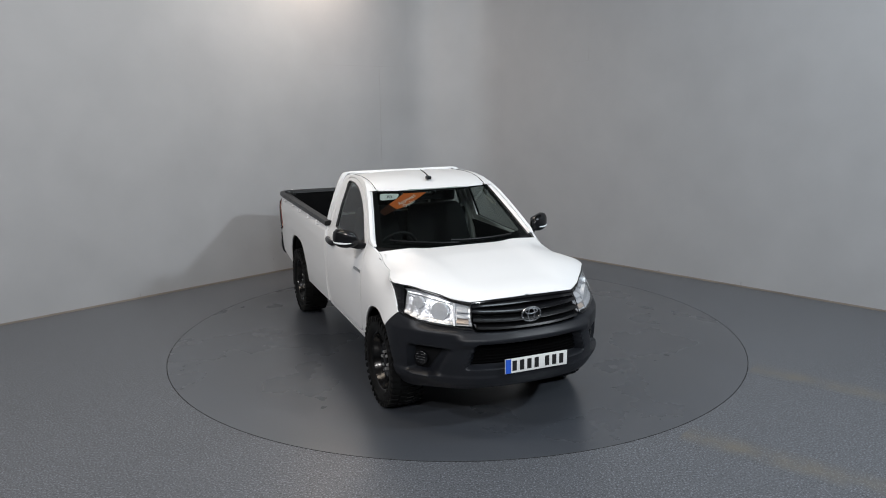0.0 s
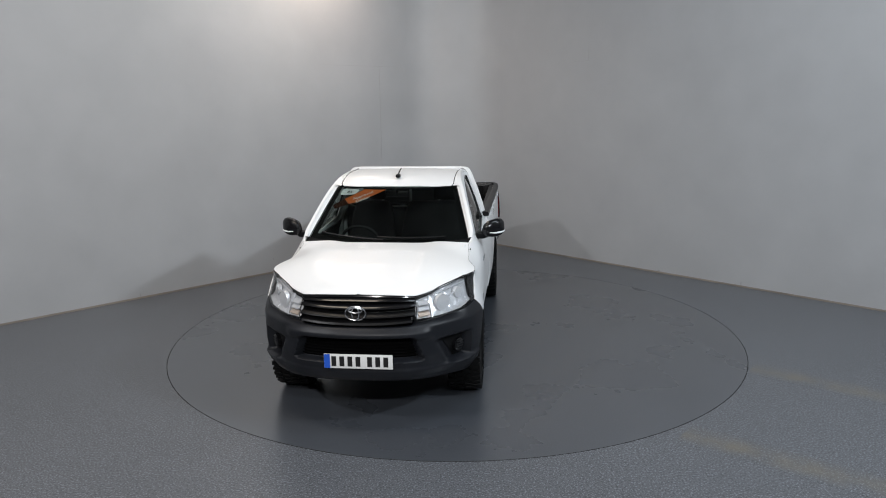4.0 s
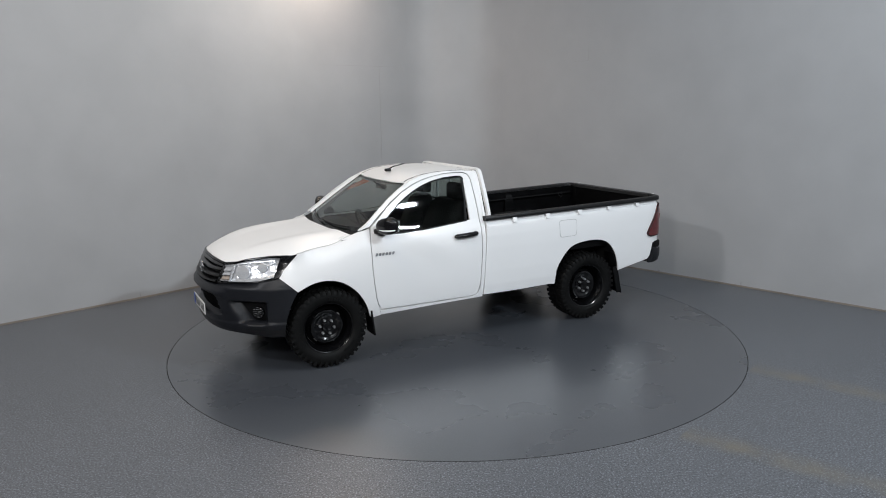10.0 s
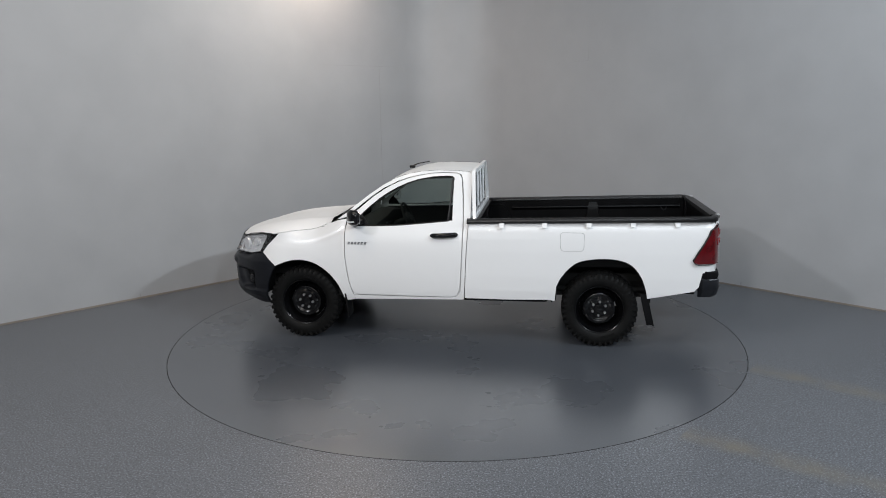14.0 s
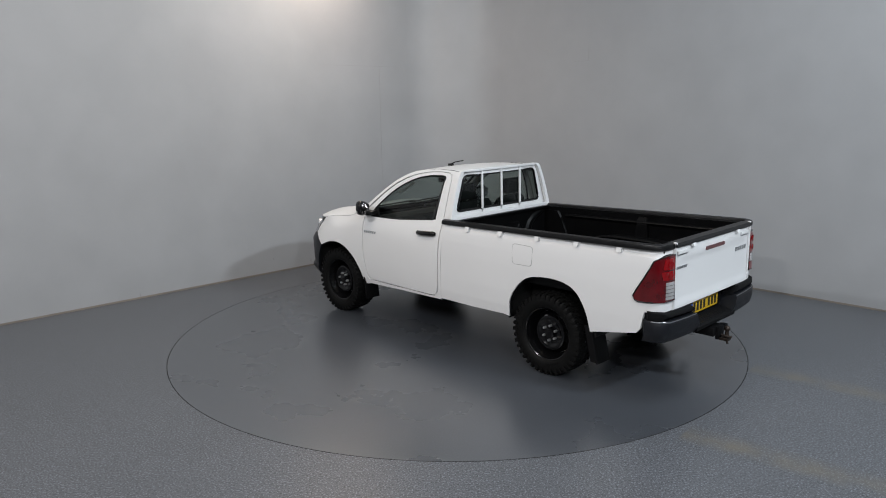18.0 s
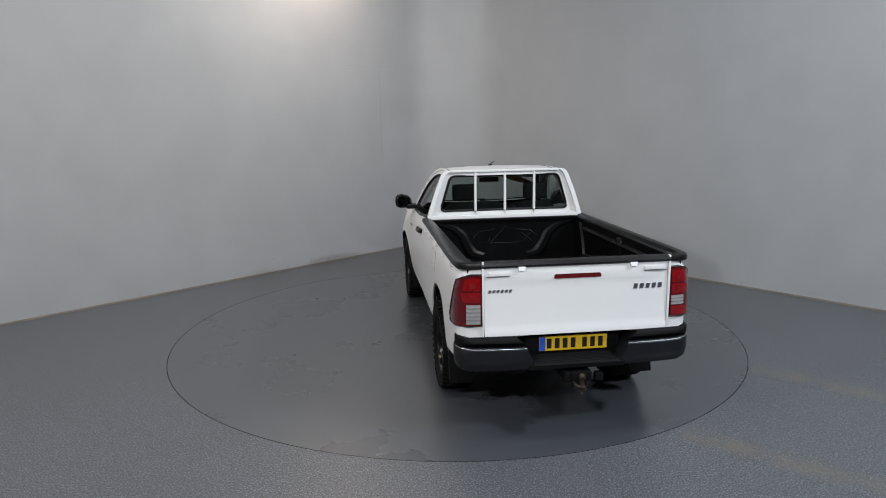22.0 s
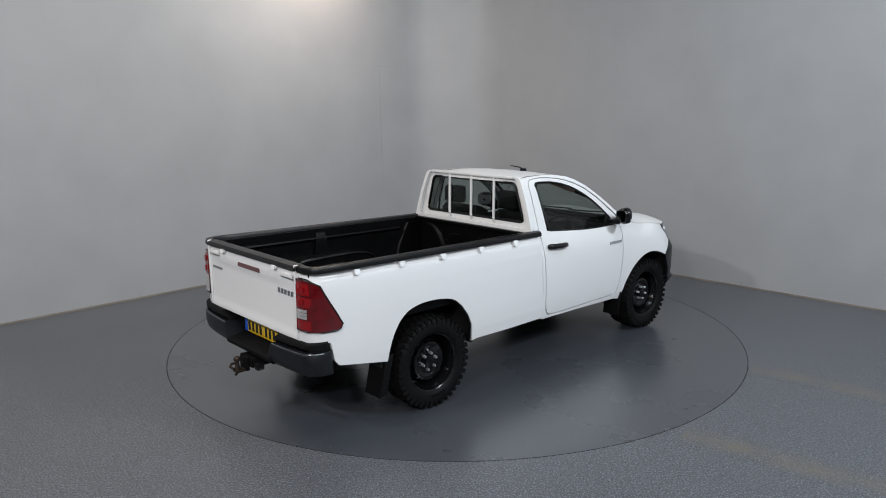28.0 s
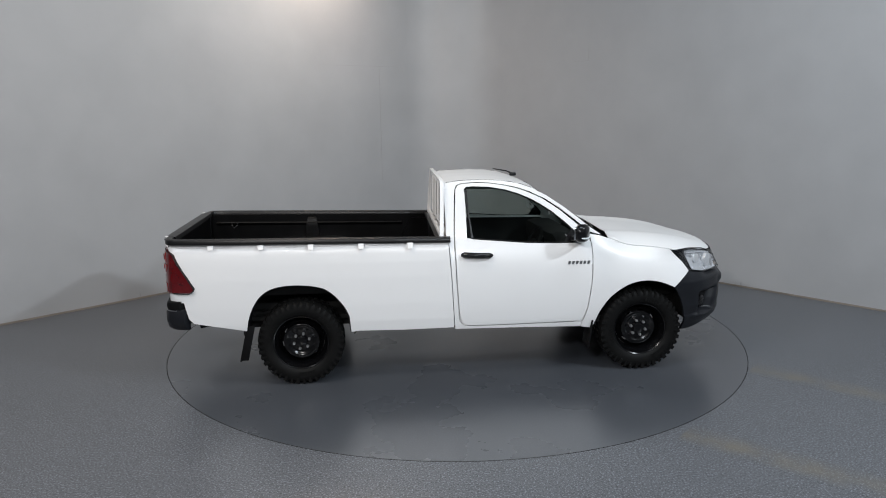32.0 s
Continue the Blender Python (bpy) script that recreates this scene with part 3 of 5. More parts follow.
        add_tube(bm, [(1.050, 0.925, 1.268), (1.034, 0.970, 1.264), (1.010, 1.012, 1.266), (0.975, 1.044, 1.270), (0.945, 1.055, 1.274)], [0.005, 0.008, 0.010, 0.009, 0.005], 8)
        part("mirror_indicator", fix(bm), WHITE, housing, "clear indicator strip")
        part("mirror_foot", fix(loft([ring(1.055, 1.218, 1.262, 0.795, 0.83), ring(1.03, 1.208, 1.268, 0.795, 0.89), ring(0.96, 1.208, 1.268, 0.795, 0.93), ring(0.905, 1.222, 1.262, 0.80, 0.88)])), TRIM, housing)
        sail = [(1.0, 1.200), (0.86, 1.198), (0.88, 1.24), (0.93, 1.31), (1.0, 1.245)]
        part("mirror_sail", fix(sheet(sail, lambda u, v, d: on_side(u, v, d - 0.002), 0.05, 0.008)), TRIM, ob)
    # cab sides round the doors: windscreen pillar, roof edge, rear pillar
    hoop = [(1.093, 1.283), (1.02, 1.347), (0.93, 1.420), (0.83, 1.499), (0.70, 1.582), (0.568, 1.644), (0.45, 1.683), (0.347, 1.706), (0.2, 1.727), (0.085, 1.733), (-0.05, 1.728), (-0.096, 1.711), (-0.116, 1.67), (-0.130, 1.5), (-0.139, 1.30), (-0.139, 1.176), (-0.129, 0.9), (-0.110, 0.60), (-0.105, 0.52), (-0.07, 0.47), (-0.02, 0.455), (0.4, 0.452), (0.98, 0.456), (1.026, 0.453), (1.016, 0.412),
            (0.5, 0.425), (-0.138, 0.435), (-0.148, 0.6), (-0.163, 0.9), (-0.182, 1.2), (-0.204, 1.30), (-0.21, 1.55), (-0.21, 1.69), (-0.19, 1.728), (-0.05, 1.746), (0.15, 1.749), (0.32, 1.739), (0.46, 1.717), (0.585, 1.674), (0.72, 1.605), (0.86, 1.512), (1.0, 1.404), (1.10, 1.322), (1.19, 1.262), (1.20, 1.252)]
    both_sides("cab_frame", lambda: sheet(hoop, on_side, 0.06, 0.03), PAINT)
    # bonnet
    edge = [(x, y) for x, y, z in HOOD_EDGE]
    back = [(1.338, 0.0), (1.335, 0.25), (1.318, 0.5), (1.292, 0.66)]
    outline = back + edge + [(x, -y) for x, y in reversed(edge[:-1])] + [(x, -y) for x, y in reversed(back[1:])]
    part("bonnet", sheet(outline, on_hood, 0.05, 0.006), PAINT, truck, "white bonnet with raised shoulders")
    # thin grey tubes along the bonnet edge, drawn for the shade in its gap
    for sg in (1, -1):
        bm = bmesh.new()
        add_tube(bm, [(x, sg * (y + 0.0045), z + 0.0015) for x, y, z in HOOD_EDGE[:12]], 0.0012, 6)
        part("bonnet_gap_line", bm, GAP_LINE, truck)
    # scuttle under the windscreen with two wipers
    def scuttle(u, v):
        k = 2 * u - 1
        front = Vector((1.375, k * 0.775, 1.198 - 0.026 * k * k))
        rear = Vector((1.295 - 0.150 * k * k, k * 0.752, 1.202 + 0.036 * k * k))
        return front.lerp(rear, v) - Vector((0, 0, 0.010 * math.sin(math.pi * v)))
    part("scuttle", patch(scuttle, 24, 3), DEEP, truck, "black cowl under the windscreen")
    for y0, y1 in ((0.52, -0.08), (-0.02, -0.60)):
        bm = bmesh.new()
        pts = []
        for k in range(8):
            y = y0 + (y1 - y0) * k / 7
            pts.append(screen_at(y / 1.42 + 0.5, 0.05 + 0.045 * k / 7, 0.022))
        add_tube(bm, pts, 0.009, 6)
        part("wiper", bm, TRIM, truck, "black wiper")
    # roof
    r_edge = [(-0.215, 0.50), (-0.20, 0.565), (-0.05, 0.578), (0.15, 0.578), (0.32, 0.576), (0.46, 0.567), (0.575, 0.557), (0.628, 0.53), (0.655, 0.35), (0.668, 0.15), (0.672, 0.0)]
    outline = [(-0.235, 0.0), (-0.232, 0.3)] + r_edge + [(x, -y) for x, y in reversed(r_edge[:-1])] + [(-0.232, -0.3)]
    part("roof", sheet(outline, on_roof, 0.05, 0.009), PAINT, truck, "white ribbed roof")
    for sg in (1, -1):
        bm = bmesh.new()
        add_tube(bm, [on_roof(x, sg * 0.552, 0.001) for x in (-0.19, -0.05, 0.1, 0.25, 0.4, 0.52, 0.60)], 0.004, 6)
        part("roof_channel", bm, TRIM, truck)
        bm = bmesh.new()
        add_tube(bm, [screen_at(0.5 + sg * 0.503, v, 0.0) for v in (0.0, 0.25, 0.5, 0.75, 1.0)], 0.005, 6)
        part("screen_seal", bm, TRIM, truck)
    for sg in (1, -1):
        line = [(1.185, 1.266), (1.10, 1.322), (1.0, 1.404), (0.86, 1.512), (0.72, 1.607), (0.585, 1.674), (0.54, 1.691)]

        def pillar(u, v):
            k = u * (len(line) - 1)
            i = min(len(line) - 2, int(k))
            x, z = (line[i][j] + (line[i + 1][j] - line[i][j]) * (k - i) for j in (0, 1))
            a = on_side(x, z, 0.0)
            b = screen_at(1.0, min(1.0, u * 1.0), -0.002)
            m = a.lerp(b, v) + Vector((0.5, 0.45, 0.5)) * 0.010 * math.sin(math.pi * v)
            return Vector((m.x, sg * m.y, m.z))
        part("windscreen_pillar", patch(pillar, 18, 6), PAINT, truck)
    for sg in (1, -1):
        hoop_top = lerp_table([(-0.21, 1.718), (-0.19, 1.728), (-0.05, 1.746), (0.15, 1.749), (0.32, 1.739), (0.46, 1.717), (0.585, 1.674), (0.64, 1.648)])

        def drip(u, v):
            x = -0.20 + 0.835 * u
            a = on_side(x, hoop_top(x) - 0.004, -0.003)
            b = on_roof(min(x, 0.62), 0.550, -0.006)
            q = a.lerp(Vector((x, b.y, b.z)), v) + Vector((0, 0, 0.006)) * math.sin(math.pi * v)
            return Vector((q.x, sg * q.y, q.z))
        part("roof_edge", patch(drip, 22, 4), PAINT, truck)
    # aerial
    bm = box((0.50, -0.022, 1.722), (0.565, 0.022, 1.755), 0.012)
    add_tube(bm, [(0.53, 0, 1.747), (0.465, 0, 1.773), (0.335, 0.0, 1.797)], [0.008, 0.006, 0.005], 8)
    part("aerial", bm, TRIM, truck, "short black roof aerial")
    # windscreen
    glass = part("windscreen", sheet(rounded([(0, 0), (1, 0), (1, 1), (0, 1)], 0.03), screen_at, 0.07, 0), GLASS, truck, "raked clear windscreen")
    # black border of the screen
    bm = bmesh.new()
    for quad in (((0, 0), (1, 0), (1, 0.095), (0, 0.095)), ((0, 0.955), (1, 0.955), (1, 1), (0, 1)), ((0, 0.095), (0.035, 0.095), (0.030, 0.955), (0, 0.955)), ((1, 0.095), (0.965, 0.095), (0.970, 0.955), (1, 0.955))):
        sheet(list(quad), lambda u, v, d: screen_at(u, v, d - 0.008), 0.07, 0.002, bm)
    part("screen_border", bm, DEEP, glass)
    # stickers inside the top corner of the screen
    rib = [(0.105, 0.735), (0.235, 0.935), (0.42, 0.94), (0.21, 0.69), (0.155, 0.65)]
    part("sticker_ribbon", sheet(rib, lambda u, v, d: screen_at(u, v, d - 0.006), 0.08, 0.001), ORANGE, glass, "orange sticker strip with white lettering")
    part("sticker_tail", sheet([(0.035, 0.60), (0.103, 0.733), (0.153, 0.648), (0.065, 0.535)], lambda u, v, d: screen_at(u, v, d - 0.006), 0.08, 0.001), TAIL_INK, glass, "dark end of the sticker strip")
    part("sticker_badge", sheet(rounded([(0.045, 0.80), (0.17, 0.83), (0.20, 0.93), (0.05, 0.93)], 0.03), lambda u, v, d: screen_at(u, v, d - 0.0065), 0.08, 0.001), WHITE, glass, "white sticker")
    for body, u, v, size in (("Approved", 0.245, 0.815, 0.052), ("Dealer", 0.255, 0.745, 0.052), ("83", 0.12, 0.865, 0.05)):
        screen_text(body, u, v, size, INK if body == "83" else WHITE, glass)
    # rear wall of the cab and its window
    wall = [(-0.80, 0.62), (0.80, 0.62), (0.80, 1.26), (0.765, 1.36), (0.70, 1.53), (0.628, 1.69), (0.60, 1.725), (0.55, 1.738), (-0.55, 1.738), (-0.60, 1.725), (-0.628, 1.69), (-0.70, 1.53), (-0.765, 1.36), (-0.80, 1.26)]
    hole = rounded([(-0.672, 1.345), (0.672, 1.345), (0.565, 1.70), (-0.565, 1.70)], 0.05)
    def on_back(y, z, d=0.0):
        return Vector((-0.205 - 0.012 * (1 - (y / 0.8) ** 2) - d + 0.02 * max(0, z - 1.68), y, z))
    half = [(0, 0.62), (0.80, 0.62), (0.80, 1.26), (0.765, 1.36), (0.70, 1.53), (0.628, 1.69), (0.60, 1.725), (0.55, 1.738), (0, 1.738), (0, 1.70)] + [(0.50, 1.70), (0.545, 1.694), (0.568, 1.67), (0.62, 1.50), (0.662, 1.375), (0.655, 1.352), (0.62, 1.345), (0, 1.345)]
    both_sides("cab_back", lambda: sheet(half, on_back, 0.08, 0.025), PAINT)
    back_glass = part("rear_window", sheet(hole, lambda u, v, d: on_back(u, v, d - 0.008), 0.15, 0), GLASS, truck, "rear cab window")
    bm = bmesh.new()
    add_tube(bm, [on_back(u, v, 0.002) for u, v in hole], 0.013, 6, closed=True)
    part("window_seal", bm, TRIM, back_glass)


def screen_at(u, v, d=0.0):
    """The windscreen: v from its foot to its top, u from right to left."""
    k = 2 * u - 1
    half = 0.735 + (0.572 - 0.735) * v
    y = k * half
    x = (1.305 - 0.145 * k * k) + ((0.672 - 0.085 * k * k) - (1.305 - 0.145 * k * k)) * v
    z = (1.198 + 0.038 * k * k) + ((1.653 + 0.010 * k * k) - (1.198 + 0.038 * k * k)) * v
    bow = 0.006 * math.sin(math.pi * v)
    n = Vector((0.6, 0.18 * k, 0.78)).normalized()
    return Vector((x, y, z)) + n * (bow + d)


def screen_text(body, u, v, size, mat, parent):
    cu = bpy.data.curves.new("lettering", "FONT")
    cu.body, cu.size, cu.align_x, cu.align_y = body, size, "CENTER", "CENTER"
    tmp = new("lettering", cu)
    me = bpy.data.meshes.new_from_object(tmp.evaluated_get(bpy.context.evaluated_depsgraph_get()))
    bpy.data.objects.remove(tmp)
    p = screen_at(u, v, -0.003)
    ux = (screen_at(u + 0.02, v) - screen_at(u, v)).normalized()
    uy = (screen_at(u, v + 0.02) - screen_at(u, v)).normalized()
    # the strip climbs towards the middle of the screen
    if body != "83":
        ux, uy = (ux * 0.83 + uy * 0.56).normalized(), (uy * 0.83 - ux * 0.56).normalized()
    for vert in me.vertices:
        vert.co = p + ux * vert.co.x + uy * vert.co.y
    me.materials.clear()
    me.materials.append(mat)
    ob = new("lettering", me)
    ob.parent = parent


cab()


def front_end():
    def s_y(y):
        return NOSE.by_y(y * 1.04)

    s_x = NOSE.by_x
    # bumper, with its lower mouth and the two lamp recesses pressed in
    top = [(0.0, 0.815), (s_y(0.2), 0.815), (s_y(0.41), 0.82), (s_y(0.45), 0.845), (s_y(0.62), 0.853), (s_y(0.75), 0.862), (s_x(2.12), 0.880), (s_x(2.01), 0.902), (s_x(1.94), 0.838), (s_x(1.865), 0.766)]
    arch = [(s_x(1.89), 0.73), (s_x(1.935), 0.64), (s_x(1.965), 0.55), (s_x(1.985), 0.46), (s_x(1.998), 0.335)]
    low = [(s_x(2.12), 0.338), (s_y(0.74), 0.362), (s_y(0.6), 0.382), (s_y(0.4), 0.396), (0.0, 0.400)]
    half = top + arch + low

    def mouth(s, z):
        w = 0.435 + (0.72 - z) * 0.45
        return smooth(w + 0.012, w - 0.012, s) * smooth(0.742, 0.722, z) * smooth(0.545, 0.565, z)

    def recess(s, z):
        a, b = s_y(0.61) + (0.68 - z) * 0.62, s_y(0.79)
        return smooth(a - 0.09, a + 0.04, s) * smooth(b + 0.03, b - 0.02, s) * smooth(0.70, 0.672, z) * smooth(0.480, 0.502, z)

    def skin(s, z, d=0.0):
        a = abs(s)
        k = -0.075 * mouth(a, z) - 0.075 * recess(a, z)
        k += 0.020 * smooth(0.80, 0.765, z) * smooth(0.70, 0.74, z) * smooth(0.62, 0.52, a)
        k += 0.012 * smooth(0.50, 0.475, z) * smooth(0.36, 0.44, z)
        k += 0.016 * smooth(0.500, 0.486, z) * smooth(0.405, 0.475, z) * smooth(s_y(0.60), s_y(0.68), a) * smooth(s_y(0.84), s_y(0.80), a)
        k -= 0.022 * smooth(0.79, 0.835, z) * smooth(0.60, 0.48, a)
        k -= 0.050 * smooth(0.815, 0.86, z) * smooth(0.36, 0.46, a) * smooth(s_y(0.80), s_y(0.66), a)
        return on_nose(s, z, d + k)

    whole = half + [(-s, z) for s, z in reversed(half[1:-1])]
    bumper = part("front_bumper", sheet(whole, skin, 0.020, 0.025, step_v=0.011), PLASTIC, truck, "dark grey plastic front bumper", sharp=50)
    # mesh of the lower mouth
    bm = bmesh.new()
    for k in range(7):
        z = 0.582 + k * 0.023
        w = 0.42 + (0.72 - z) * 0.45
        add_tube(bm, [on_nose(w * (i / 10 * 2 - 1), z, -0.063) for i in range(11)], 0.0042, 6)
    part("mouth_grille", bm, MESH, bumper)
    part("mouth_panel", sheet([(-0.475, 0.566), (0.475, 0.566), (0.425, 0.722), (-0.425, 0.722)], lambda u, v, d: on_nose(u, v, d - 0.070), 0.05, 0.003), MESH, bumper)
    # plate holder and plate
    plate("front_plate", 2.578, 1, 0.509, 0.02, PLATE_W)
    for sg in (1, -1):
        s0 = sg * s_y(0.745)
        # dull black sheet laid over the floor of the fog recess
        recess_outline = [(sg * s, z) for s, z in ((s_y(0.635), 0.668), (s_y(0.812), 0.664), (s_y(0.812), 0.500), (s_y(0.722), 0.498))]
        part("fog_recess_sheet", sheet(recess_outline, lambda u, v, d: on_nose(u, v, d - 0.068), 0.05, 0.004), DEEP, bumper, "dull black sheet over the fog recess floor")
        c, c2 = on_nose(s0, 0.585, -0.072), on_nose(s0, 0.585, -0.040)
        d = (c2 - c).normalized()
        fog = bmesh.new()
        add_tube(fog, [c, c + d * 0.030, c + d * 0.036], [0.056, 0.054, 0.046], 24)
        lamp = part("fog_lamp_blank", fog, GLOSSY, bumper, "black fog lamp blank with ribs")
        bm = bmesh.new()
        for k in range(4):
            z = 0.570 + k * 0.02
            add_tube(bm, [on_nose(s0 - 0.040, z - 0.015, -0.036), on_nose(s0 + 0.040, z - 0.015, -0.036)], 0.0045, 6)
        part("rib", bm, TRIM, lamp)
    # grille: frame, bars, emblem
    g_half = [(0, 0.818), (s_y(0.40), 0.822), (s_y(0.432), 0.86), (s_y(0.452), 0.94), (s_y(0.46), 1.0), (s_y(0.42), 1.01), (s_y(0.2), 1.026), (0, 1.03)]
    g = g_half + [(-s, z) for s, z in reversed(g_half[1:-1])]
    grille = part("grille", sheet(g, lambda u, v, d: on_nose(u, v, d - 0.055), 0.05, 0.01), TRIM, truck, "black grille with three bars")
    for z, h, w in ((1.006, 0.020, 0.450), (0.950, 0.021, 0.447), (0.892, 0.021, 0.437), (0.842, 0.017, 0.41)):
        w = s_y(w)
        bm = bmesh.new()
        rings = []
        for i in range(25):
            s = w * (i / 24 * 2 - 1)
            dip = 0.012 * (abs(s) / w) ** 2 if z > 0.95 else -0.012 * (abs(s) / w) ** 2
            rings.append([on_nose(s, z + dz - dip, dd) for dz, dd in ((h, -0.03), (h * 0.5, -0.002), (-h * 0.3, 0.002), (-h, -0.022), (-h, -0.05), (h, -0.05))])
        loft(rings, bm=bm)
        part("grille_bar", bm, TRIM if z < 0.95 else GLOSSY, grille)
    bm = bmesh.new()
    top_edge = [on_nose(s_y(0.455) * (i / 20 * 2 - 1), 1.031 - 0.016 * (i / 10 - 1) ** 2, -0.004) for i in range(21)]
    add_tube(bm, top_edge, 0.012, 8)
    part("grille_top_strip", bm, GLOSSY, grille)
    emblem(grille)
    # headlamps
    hl = [(s_y(0.458), 1.012), (s_y(0.452), 0.93), (s_y(0.438), 0.848), (s_y(0.5), 0.850), (s_y(0.62), 0.862), (s_y(0.75), 0.872), (s_x(2.12), 0.886), (s_x(2.02), 0.910), (s_x(1.95), 0.982), (s_x(1.894), 1.042), (s_x(1.838), 1.100), (s_x(1.95), 1.101), (s_x(2.08), 1.098), (s_x(2.2), 1.083), (s_x(2.32), 1.061), (s_y(0.58), 1.030)]

    def mk(sg):
        fix = (lambda b: b) if sg > 0 else mirror_y
        back = part("headlamp", fix(sheet(hl, lambda u, v, d: on_nose(u, v, d - 0.055), 0.05, 0.02)), TRIM, truck, "clear headlamp with chrome reflectors and a black rear corner")
        part("lens", fix(sheet(hl, lambda u, v, d: on_nose(u, v, d - 0.001), 0.04, 0)), LENS, back, "clear lens").visible_shadow = False
        # reflector bowls and stepped bright inner housing
        low = lerp_table([(s_y(0.44), 0.864), (s_y(0.62), 0.868), (s_y(0.76), 0.880), (s_x(2.11), 0.900), (s_x(2.03), 0.918), (s_x(1.98), 0.985)])
        high = lerp_table([(s_y(0.44), 0.990), (s_y(0.58), 1.014), (s_x(2.3), 1.047), (s_x(2.1), 1.078), (s_x(1.99), 1.074)])

        def housing(u, v):
            a, b = s_y(0.446 + 0.012 * v), s_x(2.055 - 0.055 * v)
            s = a + (b - a) * u
            z = low(s) + (high(s) - low(s)) * v
            edge = smooth(0.0, 0.12, v) * smooth(1.0, 0.88, v)
            return on_nose(s, z, -0.012 - 0.022 * edge - 0.004 * abs(math.sin(s * 38)))

        part("bright_housing", fix(patch(housing, 48, 12)), FACET, back, "fluted chrome housing", sharp=30)
        tip = [(s_x(2.075), 0.894), (s_x(2.02), 0.913), (s_x(1.95), 0.985), (s_x(1.897), 1.043), (s_x(1.843), 1.097), (s_x(1.95), 1.098), (s_x(2.0), 1.088)]
        part("dark_corner", fix(sheet(tip, lambda u, v, d: on_nose(u, v, d - 0.006), 0.03, 0.006)), GLOSSY, back, "gloss black rear corner")
        # stacked louvres of the indicator chamber beside the grille
        for k in range(3):
            z0 = 0.874 + k * 0.037
            rings = []
            for i in range(5):
                s = s_y(0.468 + 0.004 * k) + (s_y(0.545) - s_y(0.468)) * i / 4
                rings.append([on_nose(s, z0 + 0.004 * i / 4 + dz, dd) for dz, dd in ((0.0, -0.034), (0.003, -0.008), (0.008, -0.006), (0.030, -0.026), (0.031, -0.034))])
            part("louvre", fix(loft(rings)), REFLECTOR if k else AMBER_TINT, back, "pressed bright louvre", sharp=25)
        # upright bar between the chambers
        bar = [(s_y(0.552), 0.866), (s_y(0.562), 0.866), (s_y(0.578), 1.012), (s_y(0.566), 1.008)]
        part("divider", fix(sheet(bar, lambda u, v, d: on_nose(u, v, d - 0.006), 0.05, 0.022)), REFLECTOR, back)
        # main and outer reflector bowls, each with a rim and a shielded bulb
        for y, z, r in ((0.652, 0.950, 0.066), (0.775, 0.992, 0.043)):
            s = s_y(y)
            c, o = on_nose(s, z, -0.036), on_nose(s, z, -0.004)
            d = (o - c).normalized()
            bm = bmesh.new()
            add_tube(bm, [c, c + d * 0.030, c + d * 0.031, c + d * 0.020, c + d * 0.010, c + d * 0.006], [r, r, r * 0.93, r * 0.78, r * 0.50, r * 0.1], 28)
            part("reflector_bowl", fix(bm), BOWL, back, sharp=25)
            bm = bmesh.new()
            add_tube(bm, [c + d * 0.006, c + d * 0.022, c + d * 0.027], [r * 0.30, r * 0.30, r * 0.12], 14)
            part("bulb", fix(bm), BADGE, back)
        # stepped bright fins that sweep back over the bowls
        for z0, z1, y0 in ((1.012, 1.052, 0.60), (0.985, 1.036, 0.715)):
            pts = [on_nose(s_y(y0) + (s_x(2.05) - s_y(y0)) * i / 8, z0 + (z1 - z0) * (i / 8) ** 0.8, -0.010) for i in range(9)]
            part("fin", fix(add_tube(bmesh.new(), pts, 0.006, 6)), REFLECTOR, back)
        bm = bmesh.new()
        add_tube(bm, [on_nose(u, v, -0.004) for u, v in hl], 0.004, 6, closed=True)
        part("lamp_rim", fix(bm), TRIM, back)

    mk(1)
    mk(-1)
    # radiator panel behind the front, closing the view in
    part("radiator_panel", sheet([(-0.72, 0.42), (0.72, 0.42), (0.72, 1.0), (-0.72, 1.0)], lambda u, v, d: Vector((2.26 - 0.25 * abs(u) ** 2, u, v)), 0.2, 0.03), UNDER, truck)


def plate(name, x, facing, z0, y0, mat):
    """A number plate: board, coloured band, and seven plain bars in place of its characters."""
    board = part(name, box((x - 0.004, y0 - 0.26, z0), (x + 0.004, y0 + 0.26, z0 + 0.111), 0.003), mat, truck, "number plate with a blue band and dark bars")
    f = x + facing * 0.0048
    side = -1 if facing > 0 else 1
    band = y0 + side * 0.258
    part("band", box((f - 0.001, min(band, band - side * 0.045), z0 + 0.002), (f + 0.001, max(band, band - side * 0.045), z0 + 0.109)), PLATE_B, board)
    u = 0.058
    for k in range(7):
        y = y0 + side * (0.26 - u)
        y1 = y - side * 0.036
        part("bar", box((f - 0.001, min(y, y1), z0 + 0.017), (f + 0.001, max(y, y1), z0 + 0.094), 0.0008, None, 1), INK, board)
        u += 0.061 if k != 3 else 0.088


def emblem(parent):
    c = Vector((2.524, 0, 0.920))
    bm = bmesh.new()
    for ry, rz, oz in ((0.077, 0.053, 0.0), (0.027, 0.049, -0.002), (0.051, 0.019, 0.023)):
        add_tube(bm, [(c.x + 0.004, ry * math.cos(t), c.z + oz + rz * math.sin(t)) for t in (2 * math.pi * k / 32 for k in range(32))], 0.0062, 8, closed=True)
    part("emblem", bm, ORNAMENT, parent, "chrome oval ornament")


front_end()


